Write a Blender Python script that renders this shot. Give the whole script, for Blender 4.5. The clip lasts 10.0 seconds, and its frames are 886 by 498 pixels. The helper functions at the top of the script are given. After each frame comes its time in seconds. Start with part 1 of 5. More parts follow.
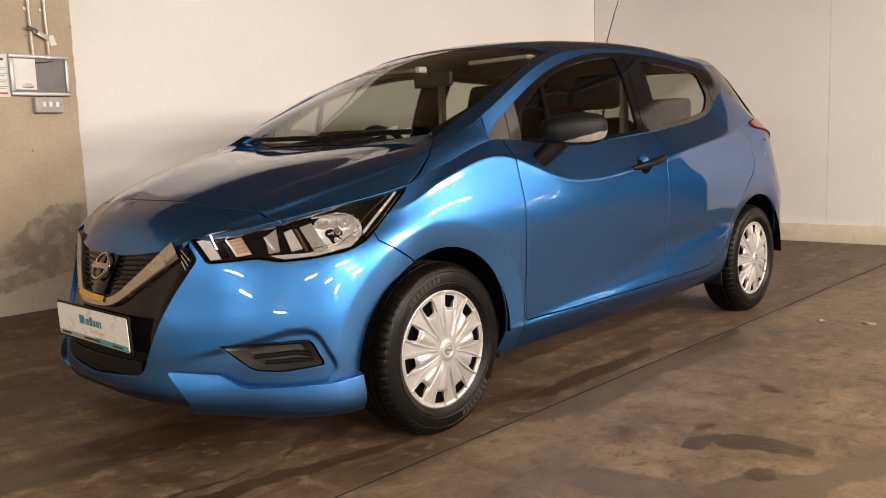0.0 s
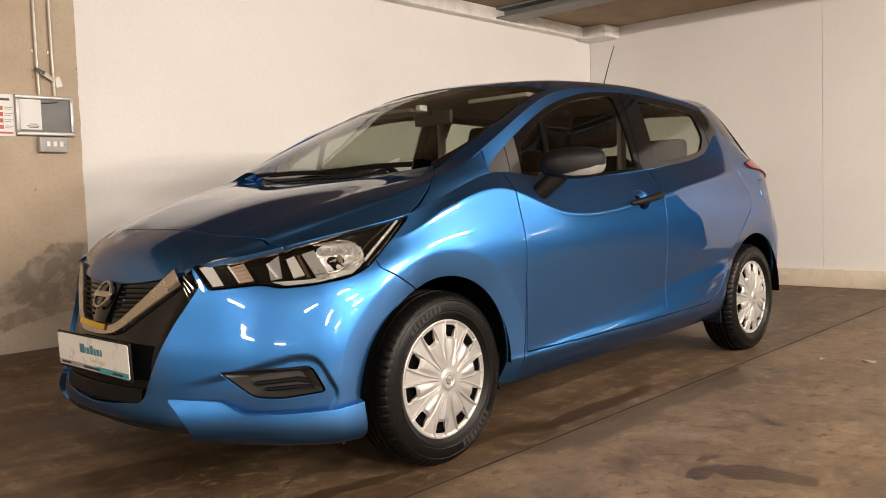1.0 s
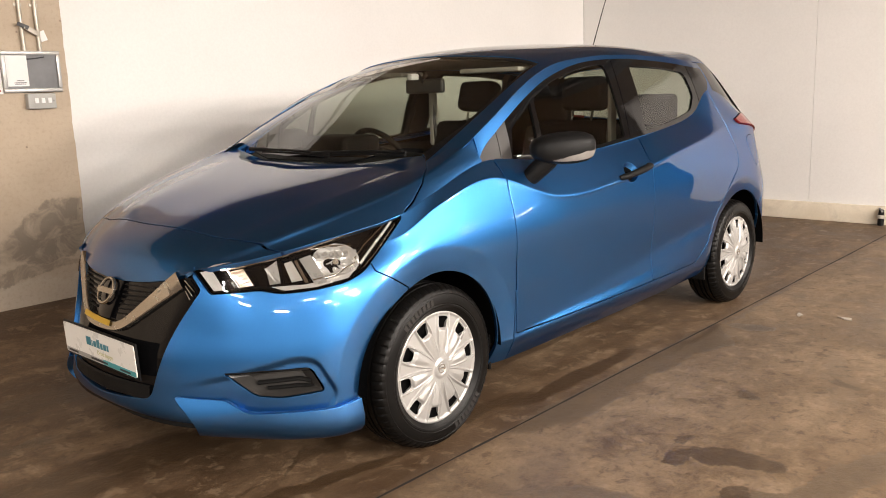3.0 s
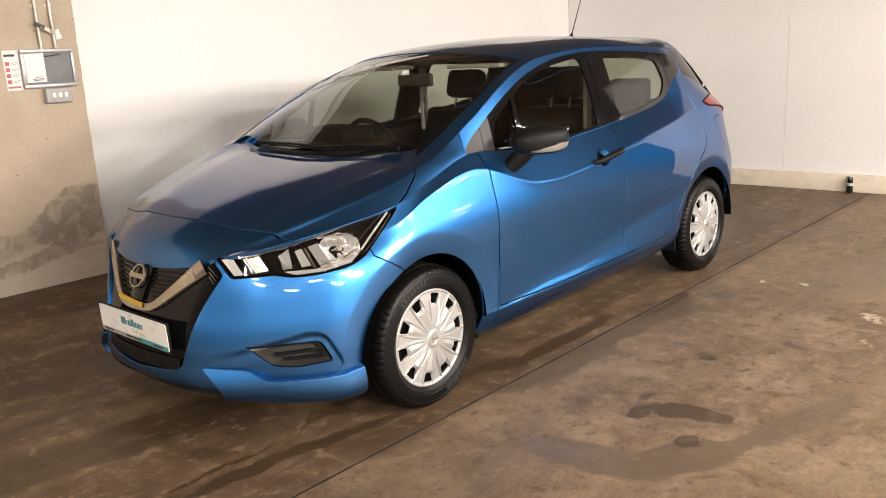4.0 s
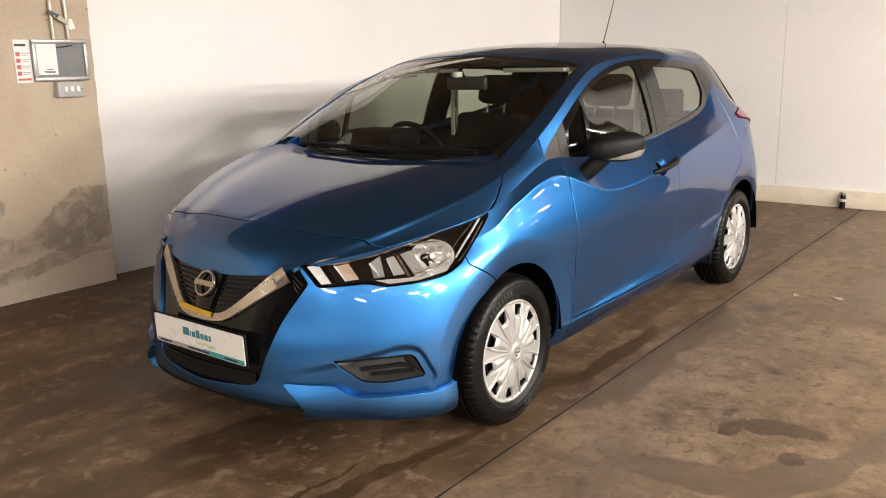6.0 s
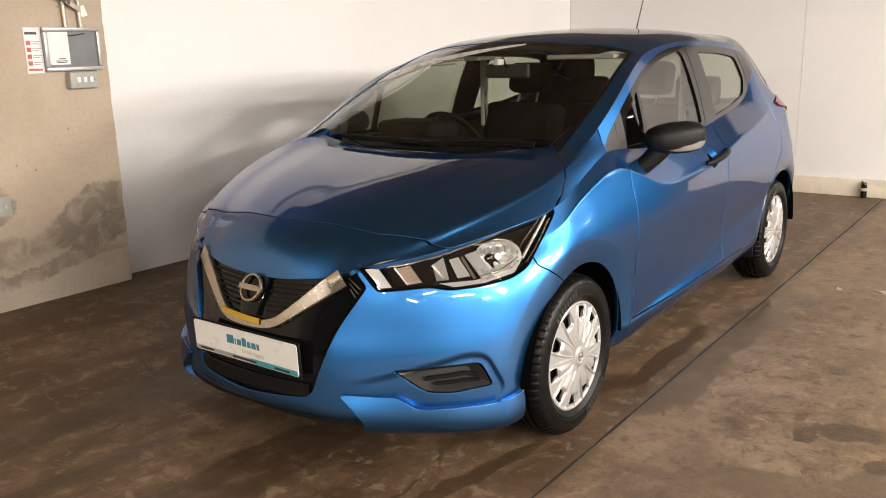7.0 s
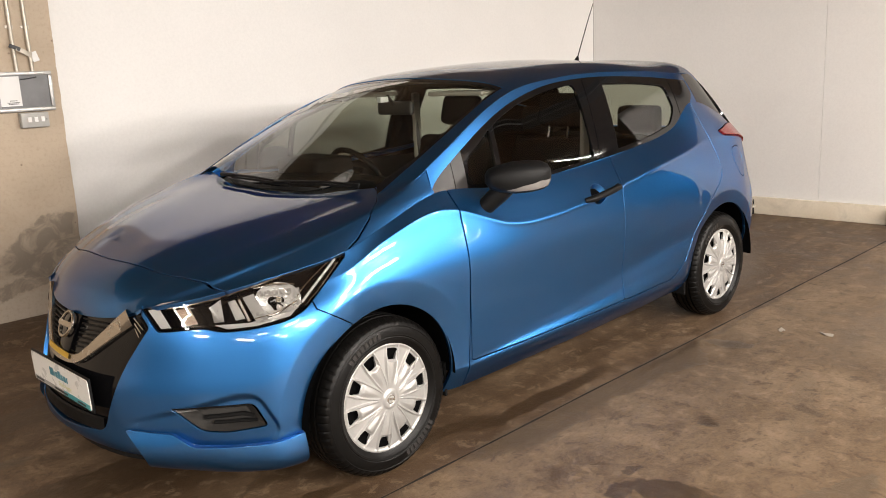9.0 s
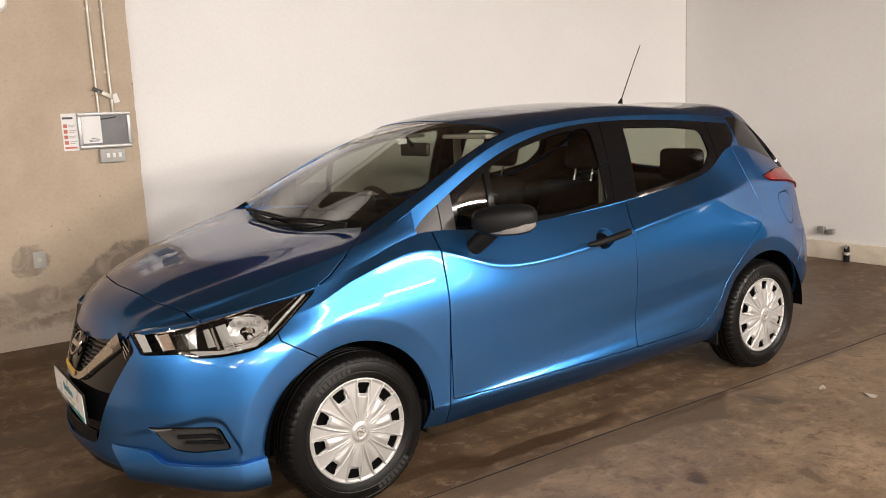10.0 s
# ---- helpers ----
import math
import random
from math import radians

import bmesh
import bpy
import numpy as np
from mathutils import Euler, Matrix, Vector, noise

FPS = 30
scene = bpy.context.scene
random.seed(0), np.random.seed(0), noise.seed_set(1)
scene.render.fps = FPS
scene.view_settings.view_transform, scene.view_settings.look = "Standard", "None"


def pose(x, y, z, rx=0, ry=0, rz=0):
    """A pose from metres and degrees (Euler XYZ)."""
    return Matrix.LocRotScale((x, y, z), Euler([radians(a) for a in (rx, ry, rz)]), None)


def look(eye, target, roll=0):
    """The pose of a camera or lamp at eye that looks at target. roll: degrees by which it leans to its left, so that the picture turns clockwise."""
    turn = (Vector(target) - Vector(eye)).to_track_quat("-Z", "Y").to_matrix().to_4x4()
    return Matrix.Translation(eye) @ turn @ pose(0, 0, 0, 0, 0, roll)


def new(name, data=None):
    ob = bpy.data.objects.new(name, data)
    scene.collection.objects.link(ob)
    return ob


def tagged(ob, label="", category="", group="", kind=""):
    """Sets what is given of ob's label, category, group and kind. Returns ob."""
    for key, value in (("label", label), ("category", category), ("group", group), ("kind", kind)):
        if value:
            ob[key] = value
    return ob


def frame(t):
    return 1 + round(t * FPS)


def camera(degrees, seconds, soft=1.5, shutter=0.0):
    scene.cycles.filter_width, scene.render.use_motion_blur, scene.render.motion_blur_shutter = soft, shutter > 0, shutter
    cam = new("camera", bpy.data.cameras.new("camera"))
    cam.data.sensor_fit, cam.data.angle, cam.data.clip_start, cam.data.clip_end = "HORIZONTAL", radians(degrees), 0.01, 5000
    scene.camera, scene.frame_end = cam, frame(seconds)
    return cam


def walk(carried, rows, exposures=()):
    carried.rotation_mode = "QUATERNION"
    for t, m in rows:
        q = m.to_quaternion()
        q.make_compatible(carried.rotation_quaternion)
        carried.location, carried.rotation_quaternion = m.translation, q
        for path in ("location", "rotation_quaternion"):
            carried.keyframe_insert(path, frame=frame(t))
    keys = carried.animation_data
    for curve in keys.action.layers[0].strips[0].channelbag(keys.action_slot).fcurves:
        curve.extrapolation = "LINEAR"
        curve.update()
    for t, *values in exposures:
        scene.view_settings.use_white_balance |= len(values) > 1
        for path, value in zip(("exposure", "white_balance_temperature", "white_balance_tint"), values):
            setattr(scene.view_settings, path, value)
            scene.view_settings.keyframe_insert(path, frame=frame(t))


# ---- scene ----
cam = camera(56.0, 10.0, soft=0.95)
PATH = [
    (0, (-2.011, -2.733, 0.992), (-0.571, -1.369, 0.74), -2.0),
    (0.5, (-2.013, -2.722, 0.923), (-0.56, -1.356, 0.774), -2.0),
    (1, (-2.04, -2.739, 0.913), (-0.583, -1.374, 0.788), -1.9),
    (1.5, (-2.037, -2.762, 0.914), (-0.58, -1.397, 0.787), -1.7),
    (2, (-2.029, -2.759, 0.907), (-0.571, -1.397, 0.784), -2.0),
    (2.2, (-2.03, -2.758, 0.923), (-0.572, -1.395, 0.791), -1.9),
    (3.3, (-2.127, -2.784, 1.376), (-0.696, -1.457, 0.939), -2.6),
    (3.5, (-2.188, -2.861, 1.405), (-0.762, -1.531, 0.96), -3.0),
    (4, (-2.326, -3.036, 1.427), (-0.89, -1.723, 0.964), -2.9),
    (4.5, (-2.434, -3.034, 1.44), (-0.998, -1.723, 0.97), -2.7),
    (5, (-2.576, -2.829, 1.437), (-1.116, -1.53, 1.009), -3.1),
    (5.2, (-2.617, -2.733, 1.436), (-1.119, -1.478, 1.012), -2.9),
    (6.3, (-2.569, -2.365, 1.393), (-1.025, -1.175, 0.943), -1.1),
    (6.5, (-2.585, -2.263, 1.398), (-1.039, -1.077, 0.943), -1.2),
    (7, (-2.579, -2.152, 1.395), (-1.021, -0.988, 0.928), -1.4),
    (7.5, (-2.476, -2.282, 1.408), (-0.918, -1.139, 0.89), -2.2),
    (8, (-2.292, -2.584, 1.429), (-0.821, -1.331, 0.914), -2.7),
    (8.5, (-2.063, -2.777, 1.452), (-0.66, -1.435, 0.972), -2.6),
    (9, (-1.838, -3.015, 1.452), (-0.468, -1.619, 1.032), -2.7),
    (9.5, (-1.625, -3.225, 1.447), (-0.426, -1.678, 1.037), -3.3),
    (10, (-1.415, -3.465, 1.465), (-0.29, -1.844, 1.139), -2.5),
]
EXPOSURES = [(0, -0.25, 7050, 13), (2.2, -0.25, 7050, 13), (3.3, 0.15, 6550, 11), (5.2, 0.11, 6550, 11), (6.5, 0.03, 6500, 10), (7.0, 0.09, 6500, 10), (7.5, 0.21, 6500, 10), (8.0, 0.21, 6500, 10), (8.5, 0.16, 6500, 10), (9.0, -0.04, 6450, 10), (10, -0.2, 6500, 12)]
walk(cam, [(t, look(eye, target, roll)) for t, eye, target, roll in PATH], EXPOSURES)

# ---- world and light ----
world = bpy.data.worlds.new("world")
scene.world = world
world.use_nodes = True
world.node_tree.nodes["Background"].inputs[0].default_value = (0.9, 0.82, 0.74, 1)
world.node_tree.nodes["Background"].inputs[1].default_value = 0.02
scene.view_settings.exposure = 0.0
LAMP_COLOUR = (1.0, 0.93, 0.85)
CEILING_Z = 2.62


# ---- small helpers ----
def link_mesh(name, mesh, material, parent=None, label=""):
    ob = new(name, mesh)
    if material is not None and len(mesh.materials) == 0:
        mesh.materials.append(material)
    ob.parent = parent
    if label:
        ob["label"] = label
    return ob


def part(name, bm, material, parent, label="", smooth=35):
    """One bmesh as one mesh object under a thing or under a part."""
    mesh = bpy.data.meshes.new(name)
    bmesh.ops.recalc_face_normals(bm, faces=bm.faces)
    bm.to_mesh(mesh)
    bm.free()
    if smooth:
        mesh.shade_smooth()
        mesh.set_sharp_from_angle(angle=radians(smooth))
    return link_mesh(name, mesh, material, parent, label)


def empty(name, label, category, group="", kind="", at=(0, 0, 0)):
    ob = new(name)
    ob.location = at
    return tagged(ob, label, category, group, kind)


def add_box(bm, lo, hi, bevel=0.0, segments=2, m=None):
    c = [(a + b) / 2 for a, b in zip(lo, hi)]
    s = [abs(b - a) for a, b in zip(lo, hi)]
    out = bmesh.ops.create_cube(bm, size=1, matrix=Matrix.LocRotScale(c, None, s))
    verts = out["verts"]
    if bevel:
        edges = list({e for v in verts for e in v.link_edges})
        res = bmesh.ops.bevel(bm, geom=edges, offset=bevel, segments=segments, affect="EDGES", profile=0.6)
        verts = list({v for f in res["faces"] for v in f.verts} | {v for v in verts if v.is_valid})
    if m is not None:
        bmesh.ops.transform(bm, matrix=m, verts=verts)
    return bm


def box(lo, hi, bevel=0.0, segments=2, m=None):
    return add_box(bmesh.new(), lo, hi, bevel, segments, m)


def add_tube(bm, pts, r, sides=10, cap=True):
    """A round bar along a line of points; r may be one number or one per point."""
    pts = [Vector(p) for p in pts]
    rr = r if hasattr(r, "__len__") else [r] * len(pts)
    rings = []
    up = Vector((0.123, 0.31, 0.94)).normalized()
    for i, p in enumerate(pts):
        d = (pts[min(i + 1, len(pts) - 1)] - pts[max(i - 1, 0)]).normalized()
        a = d.cross(up)
        if a.length < 0.2:
            a = d.cross(Vector((1, 0, 0)))
        a.normalize()
        b = d.cross(a)
        rings.append([bm.verts.new(p + rr[i] * (math.cos(t) * a + math.sin(t) * b)) for t in np.arange(sides) * 2 * math.pi / sides])
    for q, w in zip(rings[:-1], rings[1:]):
        for k in range(sides):
            bm.faces.new((q[k], q[(k + 1) % sides], w[(k + 1) % sides], w[k]))
    if cap:
        bm.faces.new(rings[0][::-1])
        bm.faces.new(rings[-1])
    return bm


def tube(pts, r, sides=10, cap=True):
    return add_tube(bmesh.new(), pts, r, sides, cap)


def lathe(profile, n, axis="y"):
    """Profile of (radius, along) turned about the y axis."""
    bm = bmesh.new()
    rings = []
    for k in range(n):
        a = 2 * math.pi * k / n
        rings.append([bm.verts.new((r * math.cos(a), y, r * math.sin(a))) for r, y in profile])
    for k in range(n):
        q, w = rings[k], rings[(k + 1) % n]
        for i in range(len(profile) - 1):
            bm.faces.new((q[i], q[i + 1], w[i + 1], w[i]))
    return bm


def prism(poly, lo, hi, to3):
    """A flat outline given thickness from lo to hi; to3 maps (a, b, depth) to a place."""
    bm = bmesh.new()
    a = [bm.verts.new(to3(p[0], p[1], lo)) for p in poly]
    b = [bm.verts.new(to3(p[0], p[1], hi)) for p in poly]
    bm.faces.new(a)
    bm.faces.new(b[::-1])
    n = len(poly)
    for i in range(n):
        bm.faces.new((a[i], b[i], b[(i + 1) % n], a[(i + 1) % n]))
    return bm


def rounded(points, n=5):
    """A closed outline from corners (a, b, radius)."""
    out = []
    m = len(points)
    for i, (a, b, r) in enumerate(points):
        p = np.array((a, b), float)
        q, w = np.array(points[i - 1][:2], float), np.array(points[(i + 1) % m][:2], float)
        if r <= 0:
            out.append(tuple(p))
            continue
        d0, d1 = q - p, w - p
        l0, l1 = np.linalg.norm(d0), np.linalg.norm(d1)
        s = p + d0 / l0 * min(r, l0 * 0.48)
        e = p + d1 / l1 * min(r, l1 * 0.48)
        for t in np.linspace(0, 1, n):
            out.append(tuple((1 - t) ** 2 * s + 2 * t * (1 - t) * p + t * t * e))
    return out


def lettering(text, size, m, material, parent, name="lettering", depth=0.0008, align="CENTER"):
    cu = bpy.data.curves.new(name, "FONT")
    cu.body, cu.size, cu.extrude, cu.align_x, cu.align_y = text, size, depth, align, "CENTER"
    tmp = bpy.data.objects.new(name, cu)
    scene.collection.objects.link(tmp)
    mesh = bpy.data.meshes.new_from_object(tmp.evaluated_get(bpy.context.evaluated_depsgraph_get()))
    bpy.data.objects.remove(tmp)
    mesh.transform(m)
    mesh.materials.clear()
    return link_mesh(name, mesh, material, parent)


# ---- materials ----
def nodes_of(name):
    mat = bpy.data.materials.new(name)
    mat.use_nodes = True
    nt = mat.node_tree
    return mat, nt, nt.nodes["Principled BSDF"]


def put(nt, kind, **values):
    n = nt.nodes.new(kind)
    for key, value in values.items():
        if key in n.inputs:
            n.inputs[key].default_value = value
    return n


def place(nt, scale=(1, 1, 1), coords="Object"):
    tc, mp = nt.nodes.new("ShaderNodeTexCoord"), nt.nodes.new("ShaderNodeMapping")
    mp.inputs["Scale"].default_value = scale
    nt.links.new(tc.outputs[coords], mp.inputs["Vector"])
    return mp.outputs["Vector"]


def noise_tex(nt, vec, scale, detail=6, rough=0.6, distortion=0.0):
    n = put(nt, "ShaderNodeTexNoise", Scale=scale, Detail=detail, Roughness=rough, Distortion=distortion)
    nt.links.new(vec, n.inputs["Vector"])
    return n.outputs["Fac"]


def ramp(nt, fac, stops):
    r = nt.nodes.new("ShaderNodeValToRGB")
    el = r.color_ramp.elements
    while len(el) < len(stops):
        el.new(0.5)
    for e, (p, c) in zip(el, stops):
        e.position = p
        e.color = (*c, 1) if hasattr(c, "__len__") else (c, c, c, 1)
    nt.links.new(fac, r.inputs["Fac"])
    return r.outputs["Color"]


def mix(nt, fac, a, b, mode="MIX"):
    m = nt.nodes.new("ShaderNodeMix")
    m.data_type, m.blend_type = "RGBA", mode
    for key, value in ((0, fac), (6, a), (7, b)):
        if isinstance(value, (int, float)):
            m.inputs[key].default_value = value
        elif isinstance(value, tuple):
            m.inputs[key].default_value = (*value, 1)
        else:
            nt.links.new(value, m.inputs[key])
    return m.outputs[2]


def bump(nt, bsdf, height, strength, distance=0.01):
    b = put(nt, "ShaderNodeBump", Strength=strength, Distance=distance)
    nt.links.new(height, b.inputs["Height"])
    nt.links.new(b.outputs["Normal"], bsdf.inputs["Normal"])


def simple(name, colour, rough=0.5, metal=0.0, coat=0.0, grain=0.0, grain_scale=60, spread=0.12, spec=0.5):
    mat, nt, b = nodes_of(name)
    vec = place(nt)
    f = noise_tex(nt, vec, 9, 5)
    lo, hi = tuple(c * (1 - spread) for c in colour), tuple(min(1, c * (1 + spread)) for c in colour)
    nt.links.new(ramp(nt, f, [(0.3, lo), (0.7, hi)]), b.inputs["Base Color"])
    r = ramp(nt, noise_tex(nt, vec, 23, 4), [(0.3, max(0, rough - 0.06)), (0.7, min(1, rough + 0.06))])
    nt.links.new(r, b.inputs["Roughness"])
    b.inputs["Metallic"].default_value = metal
    b.inputs["Coat Weight"].default_value = coat
    b.inputs["Coat Roughness"].default_value = 0.03
    b.inputs["Specular IOR Level"].default_value = spec
    if grain:
        bump(nt, b, noise_tex(nt, vec, grain_scale, 3), grain, 0.002)
    return mat


def paint_material():
    """Metallic blue lacquer: fine flakes under a clear coat with faint dust."""
    mat, nt, b = nodes_of("blue_metallic_paint")
    vec = place(nt)
    vo = put(nt, "ShaderNodeTexVoronoi", Scale=2400.0)
    nt.links.new(vec, vo.inputs["Vector"])
    flake = ramp(nt, vo.outputs["Color"], [(0.0, (0.018, 0.110, 0.335)), (1.0, (0.055, 0.236, 0.56))])
    nt.links.new(flake, b.inputs["Base Color"])
    b.inputs["Metallic"].default_value = 1.0
    b.inputs["Roughness"].default_value = 0.37
    b.inputs["Specular Tint"].default_value = (0.03, 0.04, 0.07, 1)
    b.inputs["Coat Weight"].default_value = 1.0
    b.inputs["Coat IOR"].default_value = 1.5
    dust = ramp(nt, noise_tex(nt, vec, 6, 7), [(0.35, 0.004), (0.8, 0.025)])
    nt.links.new(dust, b.inputs["Coat Roughness"])
    return mat


def glass_material(name, tint, gloss=1.0, rough=0.0):
    mat, nt, b = nodes_of(name)
    nt.nodes.remove(b)
    tr = put(nt, "ShaderNodeBsdfTransparent", Color=(*tint, 1))
    gl = put(nt, "ShaderNodeBsdfGlossy", Color=(gloss, gloss, gloss, 1), Roughness=rough)
    lw = put(nt, "ShaderNodeLayerWeight", Blend=0.5)
    pw = nt.nodes.new("ShaderNodeMath")
    pw.operation = "POWER"
    pw.inputs[1].default_value = 5.0
    nt.links.new(lw.outputs["Facing"], pw.inputs[0])
    fr = nt.nodes.new("ShaderNodeMath")
    fr.operation = "MULTIPLY_ADD"
    fr.inputs[1].default_value, fr.inputs[2].default_value = 0.93, 0.06
    nt.links.new(pw.outputs[0], fr.inputs[0])
    ms = nt.nodes.new("ShaderNodeMixShader")
    nt.links.new(fr.outputs[0], ms.inputs[0])
    nt.links.new(tr.outputs[0], ms.inputs[1])
    nt.links.new(gl.outputs[0], ms.inputs[2])
    nt.links.new(ms.outputs[0], nt.nodes["Material Output"].inputs["Surface"])
    return mat


def blob(nt, vec, at, size, turn=0, soft=0.12, strength=1.0):
    """A stain: 1 inside an ellipse, fading over its edge."""
    mp = nt.nodes.new("ShaderNodeMapping")
    mp.vector_type = "TEXTURE"
    mp.inputs["Location"].default_value = (at[0], at[1], 0)
    mp.inputs["Rotation"].default_value = (0, 0, radians(turn))
    mp.inputs["Scale"].default_value = (size[0], size[1], 1)
    nt.links.new(vec, mp.inputs["Vector"])
    flat = nt.nodes.new("ShaderNodeVectorMath")
    flat.operation = "MULTIPLY"
    flat.inputs[1].default_value = (1, 1, 0)
    nt.links.new(mp.outputs["Vector"], flat.inputs[0])
    ln = nt.nodes.new("ShaderNodeVectorMath")
    ln.operation = "LENGTH"
    nt.links.new(flat.outputs["Vector"], ln.inputs[0])
    mr = nt.nodes.new("ShaderNodeMapRange")
    mr.interpolation_type = "SMOOTHSTEP"
    for key, value in ((1, 1 - soft), (2, 1 + soft), (3, strength), (4, 0.0)):
        mr.inputs[key].default_value = value
    nt.links.new(ln.outputs["Value"], mr.inputs[0])
    return mr.outputs[0]


def worn(nt, vec, scale, amount):
    """Coordinates pushed about by noise, for ragged edges."""
    n = put(nt, "ShaderNodeTexNoise", Scale=scale, Detail=6.0, Roughness=0.65)
    nt.links.new(vec, n.inputs["Vector"])
    sub = nt.nodes.new("ShaderNodeVectorMath")
    sub.operation = "SUBTRACT"
    sub.inputs[1].default_value = (0.5, 0.5, 0.5)
    nt.links.new(n.outputs["Color"], sub.inputs[0])
    mul = nt.nodes.new("ShaderNodeVectorMath")
    mul.operation = "SCALE"
    mul.inputs["Scale"].default_value = amount
    nt.links.new(sub.outputs["Vector"], mul.inputs[0])
    add = nt.nodes.new("ShaderNodeVectorMath")
    nt.links.new(vec, add.inputs[0])
    nt.links.new(mul.outputs["Vector"], add.inputs[1])
    return add.outputs["Vector"]


def arith(nt, op, a, b):
    m = nt.nodes.new("ShaderNodeMath")
    m.operation = op
    m.use_clamp = True
    for i, v in enumerate((a, b)):
        if isinstance(v, (int, float)):
            m.inputs[i].default_value = v
        else:
            nt.links.new(v, m.inputs[i])
    return m.outputs[0]


def floor_material():
    """Old power-floated concrete: two pours either side of the joint, oil and damp stains with ragged edges."""
    mat, nt, b = nodes_of("stained_concrete_floor")
    vec = place(nt)
    big = noise_tex(nt, vec, 0.55, 5, 0.6, 0.6)
    mid = noise_tex(nt, vec, 2.2, 9, 0.70, 0.8)
    fine = noise_tex(nt, vec, 38, 8, 0.7)
    speck = noise_tex(nt, vec, 12, 8, 0.72, 0.5)
    streak = noise_tex(nt, place(nt, (0.32, 1.9, 1)), 2.0, 9, 0.66, 0.5)
    pour_a = ramp(nt, mid, [(0.34, (0.052, 0.032, 0.019)), (0.45, (0.098, 0.066, 0.043)), (0.54, (0.142, 0.100, 0.067)), (0.66, (0.215, 0.160, 0.112))])
    pour_b = ramp(nt, mid, [(0.34, (0.092, 0.063, 0.040)), (0.44, (0.144, 0.105, 0.071)), (0.54, (0.185, 0.139, 0.098)), (0.66, (0.240, 0.188, 0.137))])
    far = blob(nt, worn(nt, vec, 2.0, 0.10), (0, -11.0), (60, 10.06), 0, 0.004)
    base = mix(nt, far, pour_a, pour_b)
    base = mix(nt, ramp(nt, big, [(0.36, 0.30), (0.60, 0.0)]), base, (0.070, 0.045, 0.027))
    bay = arith(nt, "SUBTRACT", 1.0, far)
    base = mix(nt, arith(nt, "MULTIPLY", bay, ramp(nt, streak, [(0.44, 0.0), (0.56, 0.62)])), base, (0.056, 0.034, 0.020))
    base = mix(nt, arith(nt, "MULTIPLY", far, ramp(nt, streak, [(0.50, 0.0), (0.60, 0.40)])), base, (0.105, 0.075, 0.050))
    base = mix(nt, ramp(nt, fine, [(0.36, 0.45), (0.48, 0.0)]), base, (0.070, 0.048, 0.031))
    grit = noise_tex(nt, vec, 90, 6, 0.8)
    base = mix(nt, ramp(nt, grit, [(0.36, 0.40), (0.50, 0.0)]), base, (0.065, 0.045, 0.030))
    base = mix(nt, ramp(nt, grit, [(0.56, 0.0), (0.72, 0.35)]), base, (0.30, 0.245, 0.185))
    base = mix(nt, ramp(nt, speck, [(0.54, 0.0), (0.62, 0.50)]), base, (0.25, 0.195, 0.145))
    base = mix(nt, ramp(nt, speck, [(0.37, 0.70), (0.45, 0.0)]), base, (0.066, 0.044, 0.028))
    patch = noise_tex(nt, vec, 5.0, 9, 0.74, 1.0)
    base = mix(nt, ramp(nt, patch, [(0.38, 0.50), (0.47, 0.0)]), base, (0.082, 0.056, 0.036))
    ragged = worn(nt, worn(nt, worn(nt, vec, 2.6, 0.20), 10, 0.085), 42, 0.026)
    broken = ramp(nt, noise_tex(nt, vec, 7, 8, 0.72, 0.6), [(0.30, 0.55), (0.52, 1.0)])
    damp = None
    # damp along the joint, the dried puddle with its dark rim, old tyre tracks: (place, size, turn, softness, depth)
    for at, size, turn, soft, depth in (
            ((1.18, -0.985), (0.86, 0.075), 0, 0.03, 0.80), ((0.62, -1.00), (0.34, 0.10), -4, 0.03, 0.7), ((1.72, -1.02), (0.22, 0.11), 10, 0.03, 0.85),
            ((2.08, -1.13), (0.06, 0.12), 10, 0.05, 0.9), ((0.70, -2.05), (0.38, 0.075), -17, 0.04, 0.80), ((0.20, -1.86), (0.24, 0.11), -35, 0.04, 0.85),
            ((0.00, -1.58), (0.11, 0.28), 8, 0.06, 0.75), ((-0.35, -1.30), (0.55, 0.16), 12, 0.25, 0.35), ((1.55, -1.70), (0.40, 0.06), 20, 0.30, 0.35),
            ((2.9, -1.7), (0.7, 0.22), -8, 0.35, 0.45), ((3.6, -0.2), (0.9, 0.35), 20, 0.30, 0.6), ((-1.0, -1.20), (0.7, 0.12), 6, 0.25, 0.4),
            ((1.3, -2.55), (0.6, 0.14), 12, 0.25, 0.40), ((-0.6, -2.1), (0.5, 0.22), -10, 0.30, 0.35)):
        m = blob(nt, ragged, at, size, turn, soft, depth)
        damp = m if damp is None else arith(nt, "MAXIMUM", damp, m)
    damp = arith(nt, "MULTIPLY", damp, broken)
    base = mix(nt, damp, base, (0.092, 0.070, 0.050))
    stains = None
